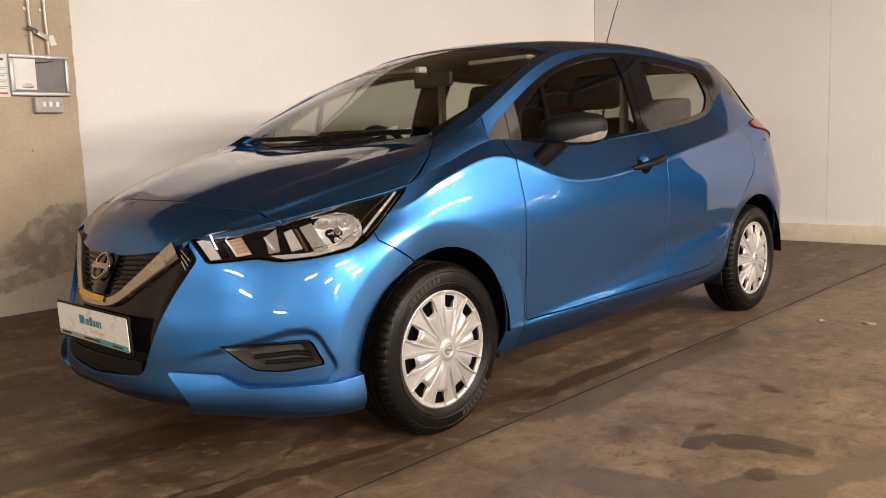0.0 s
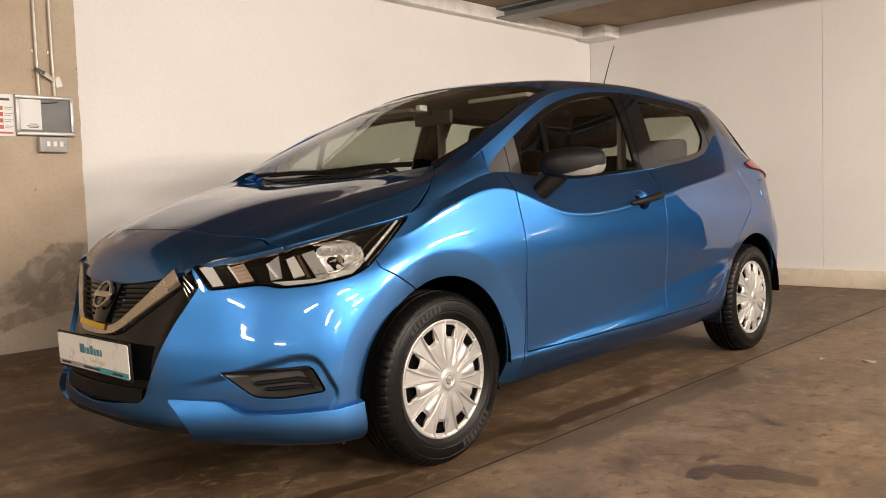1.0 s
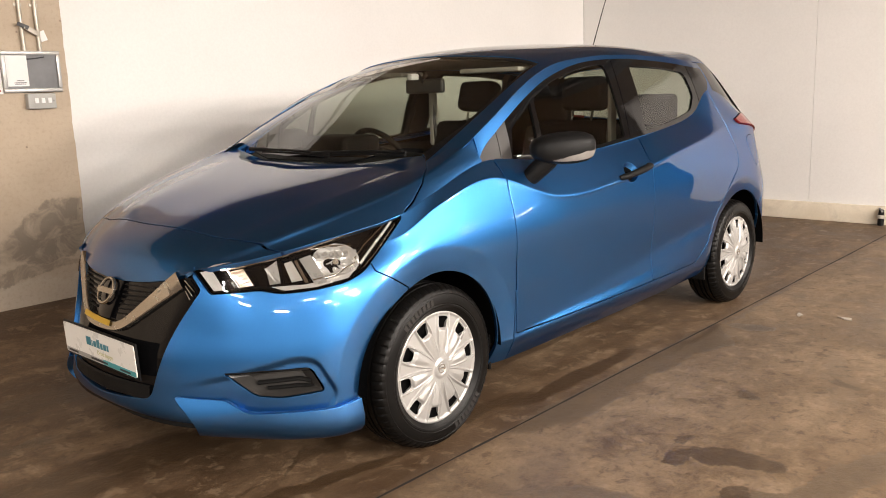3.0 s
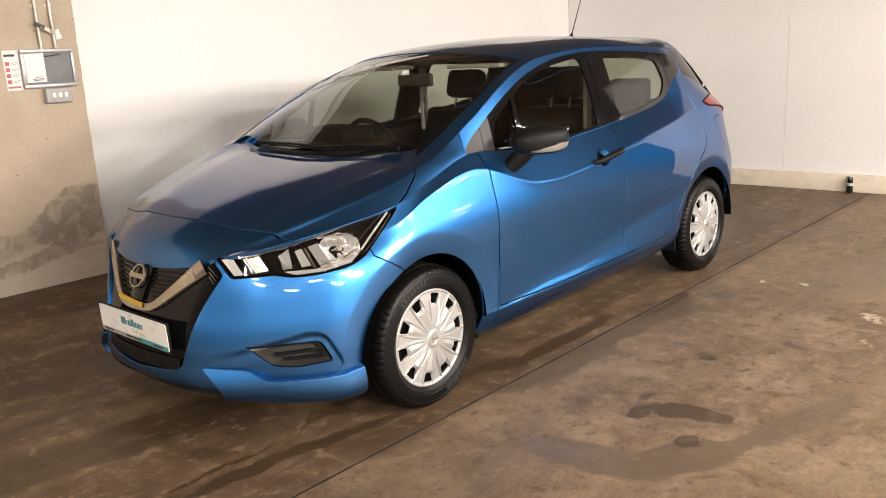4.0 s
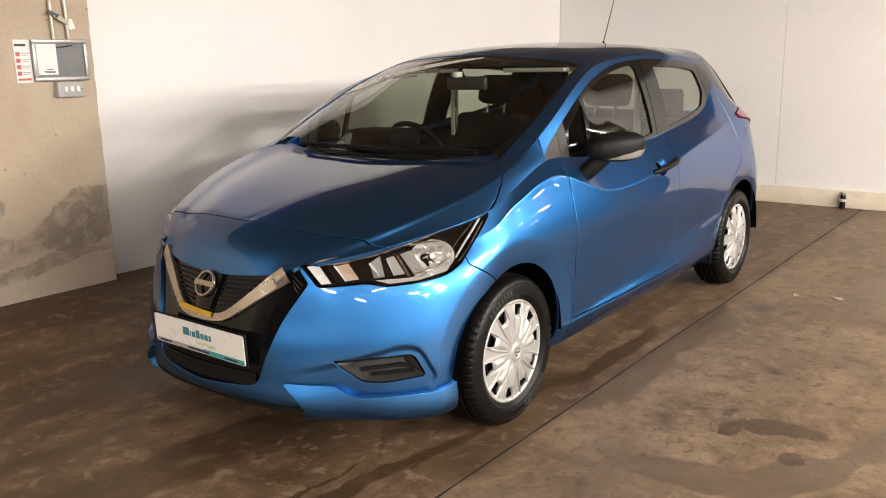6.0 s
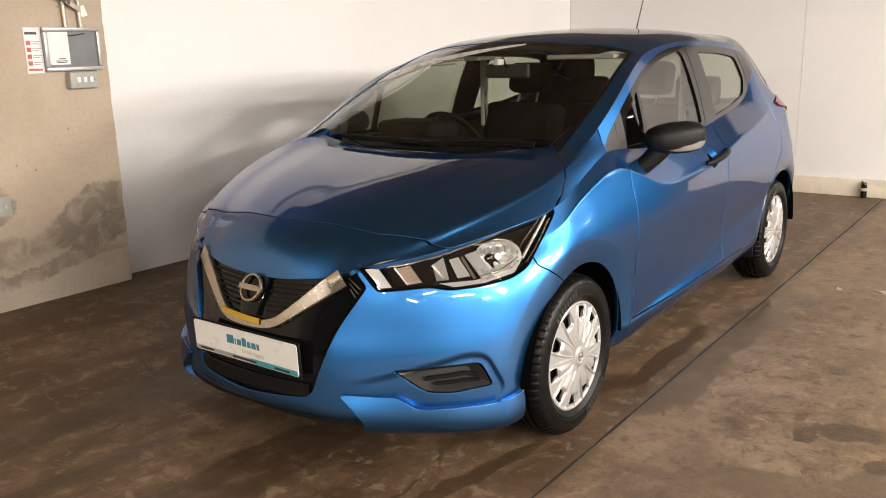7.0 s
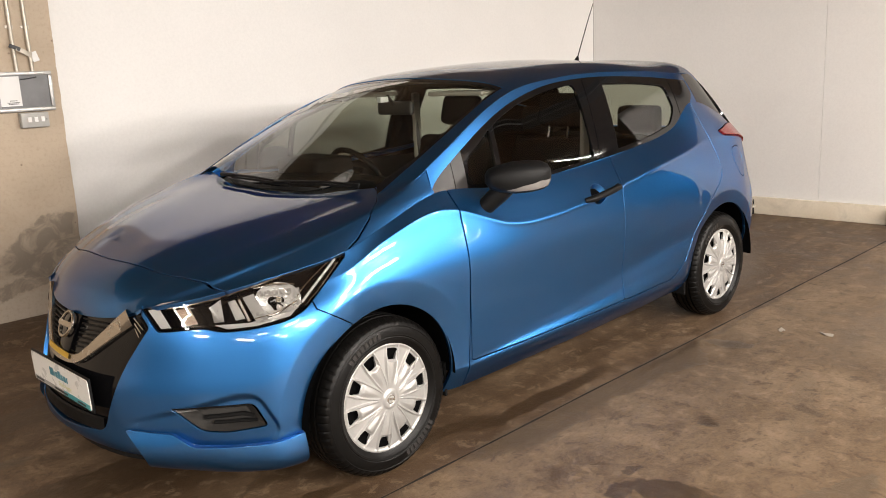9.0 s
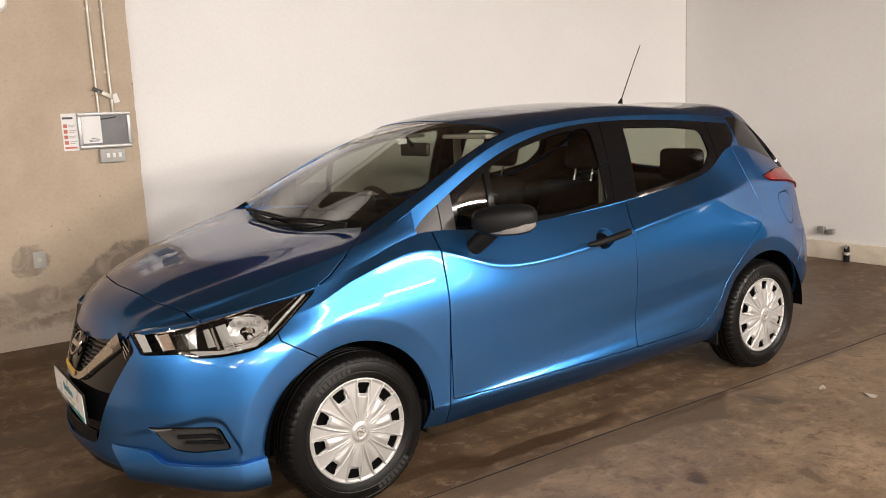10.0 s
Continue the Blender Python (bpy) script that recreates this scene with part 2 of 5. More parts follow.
    for at, size, turn, soft, depth in (
            ((0.53, -1.68), (0.07, 0.16), 14, 0.06, 0.85), ((0.44, -1.53), (0.10, 0.030), -28, 0.06, 0.85), ((0.31, -1.79), (0.065, 0.045), 20, 0.06, 0.8),
            ((0.57, -1.47), (0.05, 0.022), -20, 0.1, 0.7), ((1.14, -1.47), (0.055, 0.028), 30, 0.1, 0.8), ((1.45, -1.75), (0.06, 0.03), 60, 0.1, 0.5), ((2.09, -1.17), (0.05, 0.07), 10, 0.1, 0.6),
            ((-0.62, -0.69), (0.48, 0.040), -8, 0.12, 0.95), ((-1.6, -0.55), (0.55, 0.045), -5, 0.2, 0.85), ((-0.86, -0.562), (0.26, 0.013), -4, 0.2, 0.9), ((0.95, -0.80), (0.46, 0.055), 0, 0.15, 0.9),
            ((0.30, -0.72), (0.30, 0.040), -4, 0.2, 0.8), ((-0.43, -0.50), (0.13, 0.012), 42, 0.3, 0.7), ((-0.22, -0.47), (0.20, 0.050), 10, 0.3, 0.6),
            ((-1.05, -0.02), (0.95, 0.14), -5, 0.12, 0.60), ((-1.45, 0.45), (0.60, 0.05), -6, 0.25, 0.7), ((-0.72, 0.86), (0.9, 0.11), -3, 0.2, 0.6), ((-2.1, 0.15), (0.7, 0.07), 4, 0.3, 0.7), ((2.3, -0.97), (0.9, 0.022), 0, 0.4, 0.6)):
        m = blob(nt, ragged, at, size, turn, soft, depth)
        stains = m if stains is None else arith(nt, "MAXIMUM", stains, m)
    stains = arith(nt, "MULTIPLY", stains, broken)
    base = mix(nt, stains, base, (0.046, 0.030, 0.018))
    chalk = blob(nt, ragged, (2.10, -1.93), (0.10, 0.05), 30, 0.1, 0.8)
    chalk = arith(nt, "MAXIMUM", chalk, blob(nt, ragged, (1.70, -2.0), (0.05, 0.02), 30, 0.1, 0.6))
    chalk = arith(nt, "MULTIPLY", chalk, ramp(nt, noise_tex(nt, vec, 26, 6, 0.7), [(0.45, 0.0), (0.55, 1.0)]))
    base = mix(nt, chalk, base, (0.42, 0.36, 0.28))
    warm = nt.nodes.new("ShaderNodeVectorMath")
    warm.operation = "MULTIPLY"
    warm.inputs[1].default_value = (1.08, 0.99, 0.86)
    nt.links.new(base, warm.inputs[0])
    nt.links.new(warm.outputs["Vector"], b.inputs["Base Color"])
    wet = ramp(nt, mid, [(0.35, 0.46), (0.65, 0.66)])
    nt.links.new(mix(nt, arith(nt, "MAXIMUM", stains, damp), wet, (0.34, 0.34, 0.34)), b.inputs["Roughness"])
    b.inputs["Specular IOR Level"].default_value = 0.35
    bump(nt, b, fine, 0.5, 0.006)
    return mat


def pier_material():
    """Bare concrete, warm beige, with a damp grey patch low down near its corner and a paler foot."""
    mat, nt, b = nodes_of("bare_concrete_pier")
    tc, mp = nt.nodes.new("ShaderNodeTexCoord"), nt.nodes.new("ShaderNodeMapping")
    mp.inputs["Rotation"].default_value = (radians(-90), 0, 0)      # x along the wall, y up it
    nt.links.new(tc.outputs["Object"], mp.inputs["Vector"])
    flip = nt.nodes.new("ShaderNodeVectorMath")
    flip.operation = "MULTIPLY"
    flip.inputs[1].default_value = (1, 1, 0)
    nt.links.new(mp.outputs["Vector"], flip.inputs[0])
    vec = flip.outputs["Vector"]
    col = ramp(nt, noise_tex(nt, vec, 1.4, 8, 0.62, 0.5), [(0.3, (0.38, 0.302, 0.225)), (0.7, (0.48, 0.396, 0.308))])
    fine = noise_tex(nt, vec, 50, 7, 0.7)
    ragged = worn(nt, worn(nt, vec, 3.5, 0.22), 14, 0.05)
    damp = blob(nt, ragged, (-0.06, 0.53), (0.33, 0.16), 18, 0.06, 0.70)
    damp = arith(nt, "MAXIMUM", damp, blob(nt, ragged, (-0.62, 0.68), (0.10, 0.10), 0, 0.08, 0.6))
    damp = arith(nt, "MAXIMUM", damp, blob(nt, ragged, (-0.9, 0.36), (0.7, 0.08), 8, 0.3, 0.55))
    damp = arith(nt, "MAXIMUM", damp, blob(nt, ragged, (-0.35, 0.30), (0.45, 0.035), 6, 0.2, 0.6))
    damp = arith(nt, "MULTIPLY", damp, ramp(nt, noise_tex(nt, vec, 7, 6, 0.7, 0.8), [(0.36, 0.20), (0.54, 1.0)]))
    col = mix(nt, damp, col, (0.150, 0.128, 0.106))
    col = mix(nt, blob(nt, ragged, (-0.7, 0.10), (1.2, 0.16), 2, 0.08, 0.4), col, (0.50, 0.44, 0.37))
    col = mix(nt, ramp(nt, fine, [(0.30, 0.35), (0.50, 0.0)]), col, (0.27, 0.21, 0.155))
    pits = put(nt, "ShaderNodeTexVoronoi", Scale=9.0, Randomness=1.0)
    nt.links.new(vec, pits.inputs["Vector"])
    col = mix(nt, ramp(nt, pits.outputs["Distance"], [(0.03, 0.7), (0.07, 0.0)]), col, (0.15, 0.11, 0.08))
    nt.links.new(col, b.inputs["Base Color"])
    b.inputs["Roughness"].default_value = 0.85
    b.inputs["Specular IOR Level"].default_value = 0.3
    bump(nt, b, fine, 0.35, 0.005)
    return mat


def wall_material(name, lo, hi, rough=0.75, scale=1.0, grain=0.1, blot=0.0, blot_colour=(0.2, 0.17, 0.13)):
    mat, nt, b = nodes_of(name)
    vec = place(nt)
    f = noise_tex(nt, vec, 1.1 * scale, 8, 0.62, 0.4)
    col = ramp(nt, f, [(0.3, lo), (0.7, hi)])
    fine = noise_tex(nt, vec, 55, 6, 0.7)
    col = mix(nt, ramp(nt, fine, [(0.3, 0.18), (0.6, 0.0)]), col, tuple(c * 0.75 for c in lo))
    if blot:
        g = noise_tex(nt, vec, 2.3, 8, 0.7, 1.2)
        col = mix(nt, ramp(nt, g, [(0.52, 0.0), (0.66, blot)]), col, blot_colour)
    nt.links.new(col, b.inputs["Base Color"])
    b.inputs["Roughness"].default_value = rough
    b.inputs["Specular IOR Level"].default_value = 0.3
    bump(nt, b, fine, grain, 0.004)
    return mat


def emitting(name, colour, strength):
    mat, nt, b = nodes_of(name)
    b.inputs["Emission Color"].default_value = (*colour, 1)
    b.inputs["Emission Strength"].default_value = strength
    b.inputs["Base Color"].default_value = (0.8, 0.8, 0.8, 1)
    return mat


PAINT = paint_material()
GLASS = glass_material("tinted_window_glass", (0.66, 0.70, 0.62))
SIDE_GLASS = glass_material("side_window_glass", (0.50, 0.53, 0.47))
DARK_GLASS = glass_material("rear_window_glass", (0.60, 0.63, 0.56))
LENS = glass_material("clear_lamp_lens", (0.93, 0.93, 0.92))
GLOSS_BLACK = simple("gloss_black_plastic", (0.004, 0.004, 0.0045), 0.06, spec=0.3)
MATT_BLACK = simple("grained_black_plastic", (0.006, 0.006, 0.0062), 0.5, grain=0.12, grain_scale=700, spec=0.14)
RECESS_GREY = simple("grained_dark_grey_plastic", (0.030, 0.028, 0.026), 0.45, grain=0.1, grain_scale=600)
GREY_TRIM = simple("satin_dark_grey_trim", (0.028, 0.026, 0.025), 0.4, spec=0.35)
LAMP_SILVER = simple("bright_lamp_silver", (0.78, 0.77, 0.75), 0.24, metal=0.6, spread=0.03)
LAMP_GREY = simple("satin_lamp_grey", (0.27, 0.262, 0.25), 0.30, metal=0.3, coat=0.4, spread=0.05)
FILM = simple("pale_window_film", (0.86, 0.84, 0.81), 0.3, spec=1.0)
VOID = simple("matt_black_void", (0.002, 0.002, 0.002), 0.9, spec=0.03)
RUBBER = simple("tyre_rubber", (0.0035, 0.0032, 0.003), 0.40, grain=0.12, grain_scale=260, spec=0.16)
SILVER = simple("silver_wheel_lacquer", (0.36, 0.352, 0.34), 0.36, metal=0.40, coat=0.3, spread=0.04)
CHROME = simple("chrome", (0.75, 0.73, 0.70), 0.12, metal=1.0, spread=0.04)
SATIN_CHROME = simple("satin_chrome", (0.46, 0.42, 0.36), 0.24, metal=0.95, spread=0.03)
CLOTH = simple("charcoal_seat_cloth", (0.006, 0.006, 0.0065), 0.95, grain=0.0, grain_scale=300, spec=0.03)
DASH = simple("soft_black_dashboard", (0.005, 0.005, 0.0052), 0.75, grain=0.05, grain_scale=500, spec=0.06)
LINER = simple("warm_grey_headlining", (0.36, 0.33, 0.29), 0.95, grain=0.2, grain_scale=500)
RED_LENS = simple("red_lamp_lens", (0.15, 0.010, 0.009), 0.12, coat=0.3)
WHITE_LENS = simple("white_lamp_strip", (0.42, 0.41, 0.395), 0.25, coat=0.5)
CLEAR_GREY = simple("clear_indicator_plastic", (0.30, 0.29, 0.28), 0.15, metal=0.4, coat=0.6, spread=0.25)
AMBER = simple("amber_bulb_cover", (0.30, 0.22, 0.17), 0.25, metal=0.4, coat=0.5)
PLATE_WHITE = simple("white_plate_acrylic", (0.78, 0.76, 0.72), 0.3, spread=0.0)
TEAL = simple("teal_print", (0.06, 0.30, 0.33), 0.4)
DARK_TEAL = simple("dark_teal_print", (0.05, 0.20, 0.26), 0.4)
OLIVE = simple("pale_olive_print", (0.50, 0.48, 0.30), 0.4)
SILVER_PRINT = simple("silver_grey_print", (0.30, 0.29, 0.27), 0.35)
INK = simple("black_print", (0.02, 0.02, 0.022), 0.5)
YELLOW = simple("yellow_sticker", (0.50, 0.30, 0.02), 0.4)
FLOOR = floor_material()
WHITE_WALL = wall_material("white_wall_paint", (0.70, 0.682, 0.665), (0.76, 0.742, 0.725), 0.55, 0.5, 0.04)
CONCRETE = wall_material("dark_closing_wall", (0.05, 0.042, 0.034), (0.085, 0.07, 0.056), 0.85, 0.9, 0.35)
CEIL = wall_material("brown_concrete_ceiling", (0.22, 0.155, 0.10), (0.36, 0.27, 0.18), 0.85, 1.4, 0.4, 0.6)
CREAM = wall_material("cream_kerb_paint", (0.62, 0.54, 0.42), (0.72, 0.65, 0.54), 0.6, 2.0, 0.15, 0.3, (0.35, 0.3, 0.24))
STEEL = simple("grey_painted_steel", (0.20, 0.20, 0.195), 0.5)
GALV = simple("galvanised_conduit", (0.46, 0.42, 0.36), 0.45, metal=0.5)
GREY_BOX = simple("grey_switch_plastic", (0.34, 0.33, 0.31), 0.5)
SCRAP = simple("trodden_paper", (0.36, 0.32, 0.26), 0.8)
PAPER = simple("white_paper", (0.72, 0.71, 0.70), 0.7, spread=0.03)
BOARD_GREY = simple("grey_felt_board", (0.19, 0.19, 0.195), 0.9)
SIGN_RED = simple("red_print", (0.45, 0.09, 0.06), 0.5)
WHITE_PAINT = simple("white_metal_paint", (0.75, 0.73, 0.70), 0.5)
JOINT = simple("black_joint_filler", (0.014, 0.012, 0.010), 0.9, grain=0.5)
TUBE_GLOW = emitting("fluorescent_tube", LAMP_COLOUR, 80.0)


# ---- the parking bay: floor, walls, ceiling ----
WALL_X, WALL_Y, PIER_Y, PIER_X = 5.68, 2.24, 2.12, 0.10


def ground(y):
    """The floor lies level under the car and rises to a drainage fall along the long wall."""
    f = min(max((y - 0.85) / 1.25, 0), 1)
    return 0.13 * f * f * (3 - 2 * f)


def build_room():
    bm = bmesh.new()
    ys = [-14.2, -6, -2, 0, 0.85] + list(np.linspace(0.95, 2.1, 12)) + [2.5]
    rows = [[bm.verts.new((x, y, ground(y))) for x in np.linspace(-12.2, 16.2, 15)] for y in ys]
    for p, q in zip(rows[:-1], rows[1:]):
        for i in range(14):
            bm.faces.new((p[i], p[i + 1], q[i + 1], q[i]))
    tagged(part("floor", bm, FLOOR, None), "brown stained power-floated concrete car park floor", "floor", kind="structure")
    tagged(part("wall_north", box((PIER_X - 0.1, WALL_Y, -0.1), (5.9, WALL_Y + 0.2, 3.0)), WHITE_WALL, None, smooth=0), "white painted smooth panel wall beside the car", "wall", kind="structure")
    tagged(part("wall_east", box((WALL_X, -0.146, -0.1), (WALL_X + 0.2, WALL_Y, 3.0)), WHITE_WALL, None, smooth=0), "white painted end wall of the parking bay", "wall", kind="structure")
    tagged(part("wall_east_2", box((WALL_X + 0.002, -2.7, -0.1), (WALL_X + 0.2, -0.149, 3.0)), WHITE_WALL, None, smooth=0), "white painted end wall panel past a fine joint", "wall", kind="structure")
    # unseen closing walls, kept dark so glass and gloss black reflect little
    tagged(part("wall_east_3", box((16.0, -14.2, -0.1), (16.2, -2.4, 3.0)), CONCRETE, None, smooth=0), "unseen dark wall closing the far end of the car park", "wall", kind="structure")
    tagged(part("wall_lane", box((WALL_X + 0.2, -2.7, -0.1), (16.0, -2.4, 3.0)), CONCRETE, None, smooth=0), "unseen dark wall closing the lane past the bay", "wall", kind="structure")
    tagged(part("wall_west", box((-12.2, -14.2, -0.1), (-12, 2.5, 3.0)), CONCRETE, None, smooth=0), "unseen dark wall closing the space far behind", "wall", kind="structure")
    tagged(part("wall_south", box((-12, -14.2, -0.1), (16.0, -14, 3.0)), CONCRETE, None, smooth=0), "unseen dark wall closing the space across the car park", "wall", kind="structure")
    tagged(part("ceiling", box((-12.2, -14.2, CEILING_Z), (16.2, 2.5, CEILING_Z + 0.25)), CEIL, None, smooth=0), "brown board-marked concrete ceiling", "ceiling", kind="structure")
    # the concrete pier, with a chipped vertical arris
    bm = bmesh.new()
    zs = np.linspace(-0.1, 3.0, 110)
    a, b = [], []
    for z in zs:
        chip = 0.005 * noise.noise(Vector((3.1, 0.7, z * 6))) + 0.004 * noise.noise(Vector((1.1, 0.2, z * 23)))
        a.append(bm.verts.new((PIER_X + chip, PIER_Y, z)))
        b.append(bm.verts.new((PIER_X + 0.004 + chip, WALL_Y + 0.01, z)))
    c = [bm.verts.new((-12, PIER_Y, z)) for z in zs]
    for i in range(len(zs) - 1):
        bm.faces.new((c[i], a[i], a[i + 1], c[i + 1]))
        bm.faces.new((a[i], b[i], b[i + 1], a[i + 1]))
    tagged(part("wall_pier", bm, CONCRETE_PIER, None, smooth=60), "bare concrete wall with a damp stain near the floor", "wall", kind="structure")
    tagged(part("baseboard", box((WALL_X - 0.03, -2.7, 0.0), (WALL_X, WALL_Y, 0.16), 0.006), CREAM, None), "cream painted kerb strip along the end wall", "skirting", kind="structure")
    # white ledge high on the long wall and a boxed end in the corner
    tagged(part("trim", box((PIER_X, WALL_Y - 0.10, 2.505), (WALL_X - 0.28, WALL_Y, 2.62), 0.006), WHITE_PAINT, None), "white boxed ledge below the ceiling", "ledge", kind="structure")
    tagged(part("trim", box((WALL_X - 0.28, WALL_Y - 0.36, 2.495), (WALL_X, WALL_Y - 0.02, 2.615), 0.006), WHITE_PAINT, None), "white boxed ledge end in the corner", "ledge", kind="structure")
    # thin grey strip drawn for the shadow gap where the walls meet
    tagged(part("trim", box((WALL_X - 0.005, WALL_Y - 0.005, 0.12), (WALL_X, WALL_Y, 2.50)), GREY_BOX, None, smooth=0), "grey strip standing for the shadow gap at the wall corner", "trim", kind="structure")
    # steel beam below the ceiling
    bm = bmesh.new()
    for lo, hi in (((3.98, -13.9, 2.52), (4.24, 2.14, 2.535)), ((4.10, -13.9, 2.535), (4.115, 2.14, 2.60)), ((3.98, -13.9, 2.60), (4.24, 2.14, 2.618))):
        add_box(bm, lo, hi, 0.003, 1)
    tagged(part("steel_beam", bm, STEEL, None), "grey painted steel beam below the concrete ceiling", "beam", kind="structure")
    # sawn joint in the floor
    bm = bmesh.new()
    xs = np.linspace(-11.5, 5.6, 300)
    l, r = [], []
    for x in xs:
        w = 0.0048 + 0.0035 * noise.noise(Vector((x * 5, 0, 0)))
        y = -0.935 + 0.005 * noise.noise(Vector((x * 1.3, 2, 0)))
        l.append(bm.verts.new((x, y - w, 0.002)))
        r.append(bm.verts.new((x, y + w, 0.002)))
    for i in range(len(xs) - 1):
        bm.faces.new((l[i], l[i + 1], r[i + 1], r[i]))
    tagged(part("floor_joint", bm, JOINT, None), "dark sawn joint running along the floor", "joint", kind="structure")


def bracket_fittings():
    """Frame, notice, switch and conduits on the pier; stub pipes by the end wall."""
    y = PIER_Y
    fr = empty("notice_frame", "silver snap frame with a white sheet on grey felt", "frame")
    for lo, hi in (((-0.262, 0, 1.328), (0.055, 0, 1.350)), ((-0.262, 0, 1.531), (0.055, 0, 1.553)), ((-0.262, 0, 1.350), (-0.240, 0, 1.531)), ((0.033, 0, 1.350), (0.055, 0, 1.531))):
        part("rail", box((lo[0], y - 0.032, lo[2]), (hi[0], y - 0.008, hi[2]), 0.006, 2), SILVER, fr, "brushed silver rail")
    part("backing", box((-0.25, y - 0.018, 1.34), (0.045, y, 1.54), 0.002), BOARD_GREY, fr, "grey felt backing")
    part("sheet", box((-0.240, y - 0.021, 1.362), (-0.125, y - 0.0185, 1.528)), PAPER, fr, "white sheet with a small print at its foot", 0)
    for k, (x0, x1, z) in enumerate(((-0.20, -0.145, 1.372), (-0.205, -0.14, 1.379), (-0.19, -0.15, 1.390))):
        part("print_bar", box((x0, y - 0.0225, z), (x1, y - 0.0215, z + 0.004)), INK, fr, smooth=0)
    part("ribbon", tube([(-0.125, y - 0.024, 1.508), (-0.08, y - 0.025, 1.512), (-0.03, y - 0.024, 1.520)], 0.0035, 6), INK, fr)
    no = empty("safety_notice", "white paper notice with red symbols on the concrete", "notice")
    part("sheet", box((-0.352, y - 0.006, 1.322), (-0.262, y - 0.001, 1.550)), PAPER, no, smooth=0)
    for k in range(4):
        z = 1.485 - k * 0.034
        part("symbol", box((-0.344, y - 0.0085, z - 0.022), (-0.322, y - 0.0065, z)), SIGN_RED, no, smooth=0)
        for j in range(2):
            part("print_bar", box((-0.315, y - 0.0085, z - 0.008 - j * 0.010), (-0.272 - 0.01 * j, y - 0.0065, z - 0.004 - j * 0.010)), SILVER_PRINT, no, smooth=0)
    part("heading_bar", box((-0.345, y - 0.0085, 1.515), (-0.285, y - 0.0065, 1.528)), INK, no, smooth=0)
    part("foot_bar", box((-0.345, y - 0.0085, 1.335), (-0.275, y - 0.0065, 1.346)), SIGN_RED, no, smooth=0)
    sw = empty("light_switch", "grey three-gang switch box below the frame", "switch")
    part("box", box((-0.152, y - 0.045, 1.236), (0.002, y, 1.322), 0.008, 3), GREY_BOX, sw)
    for k in range(3):
        part("rocker", box((-0.117 + k * 0.036, y - 0.051, 1.268), (-0.097 + k * 0.036, y - 0.044, 1.296), 0.002), PAPER, sw)
    part("screw", tube([(-0.013, y - 0.047, 1.28), (-0.013, y - 0.043, 1.28)], 0.004, 8), STEEL, sw)
    for x, nm in ((-0.132, "conduit"), (-0.047, "conduit")):
        c = empty(nm, "galvanised conduit running down the concrete", "conduit", "wall conduits")
        part("pipe", tube([(x, y - 0.016, 2.77), (x, y - 0.016, 2.1), (x + 0.001, y - 0.017, 1.75), (x + 0.004, y - 0.016, 1.545)], 0.0105, 12), GALV, c)
        for z in (2.18, 1.80):
            part("saddle", box((x - 0.022, y - 0.006, z - 0.009), (x + 0.022, y, z + 0.009), 0.002), GALV, c)
    cl = empty("conduit_clamp", "bent black and silver strap across the conduits", "clamp")
    part("strap", box((-0.045, -0.003, -0.013), (0.045, 0.003, 0.013), 0.002, 2, pose(-0.082, y - 0.034, 1.662, 0, 28, 8)), GALV, cl)
    part("dark_strap", box((-0.03, -0.003, -0.011), (0.03, 0.003, 0.011), 0.002, 2, pose(-0.128, y - 0.038, 1.686, 0, 24, -10)), INK, cl)
    part("tape", box((-0.018, -0.002, -0.028), (0.018, 0.002, 0.028), 0.001, 2, pose(-0.018, y - 0.012, 1.635, 0, -18, 0)), PAPER, cl)
    bx = empty("bulkhead_lamp", "small round white fitting high on the concrete", "lamp")
    part("dish", lathe([(0.001, -0.03), (0.035, -0.028), (0.05, -0.012), (0.052, 0.0)], 24), WHITE_PAINT, bx)
    bx.location = (-0.62, y, 2.20)
    x = WALL_X - 0.055
    for yy in (-0.77, 0.44):
        st = empty("pipe_stub", "black and steel pipe stub in front of the kerb", "pipe", "pipe stubs by the kerb")
        part("pipe", tube([(x, yy, 0.0), (x, yy, 0.10), (x - 0.004, yy - 0.002, 0.135)], [0.026, 0.024, 0.02], 14), MATT_BLACK, st)
        part("collar", lathe_at([(0.024, 0.06), (0.036, 0.065), (0.036, 0.085), (0.024, 0.09)], (x, yy, 0)), GALV, st)
        part("tap", tube([(x - 0.045, yy - 0.02, 0.128), (x + 0.02, yy + 0.02, 0.14)], 0.009, 8), STEEL, st)
    so = empty("wall_socket", "small grey outlet boxes on the end wall", "socket")
    for y0, z0, h in ((0.70, 0.225, 0.065), (0.61, 0.225, 0.045)):
        part("outlet", box((WALL_X - 0.045, y0 - 0.03, z0), (WALL_X, y0 + 0.03, z0 + h), 0.005), STEEL, so)
    an = empty("wall_anchor", "rusty square patch with a bolt in the concrete", "anchor")
    part("patch", box((-0.60, y - 0.004, 0.62), (-0.53, y, 0.72), 0.002), GREY_BOX, an)
    part("bolt", tube([(-0.565, y - 0.012, 0.67), (-0.565, y, 0.67)], 0.011, 10), GALV, an)
    for k, (x, yy, s, a) in enumerate(((2.437, -1.228, 0.030, 20), (2.498, -1.442, 0.034, 75), (1.62, -2.3, 0.02, 40))):
        bm = bmesh.new()
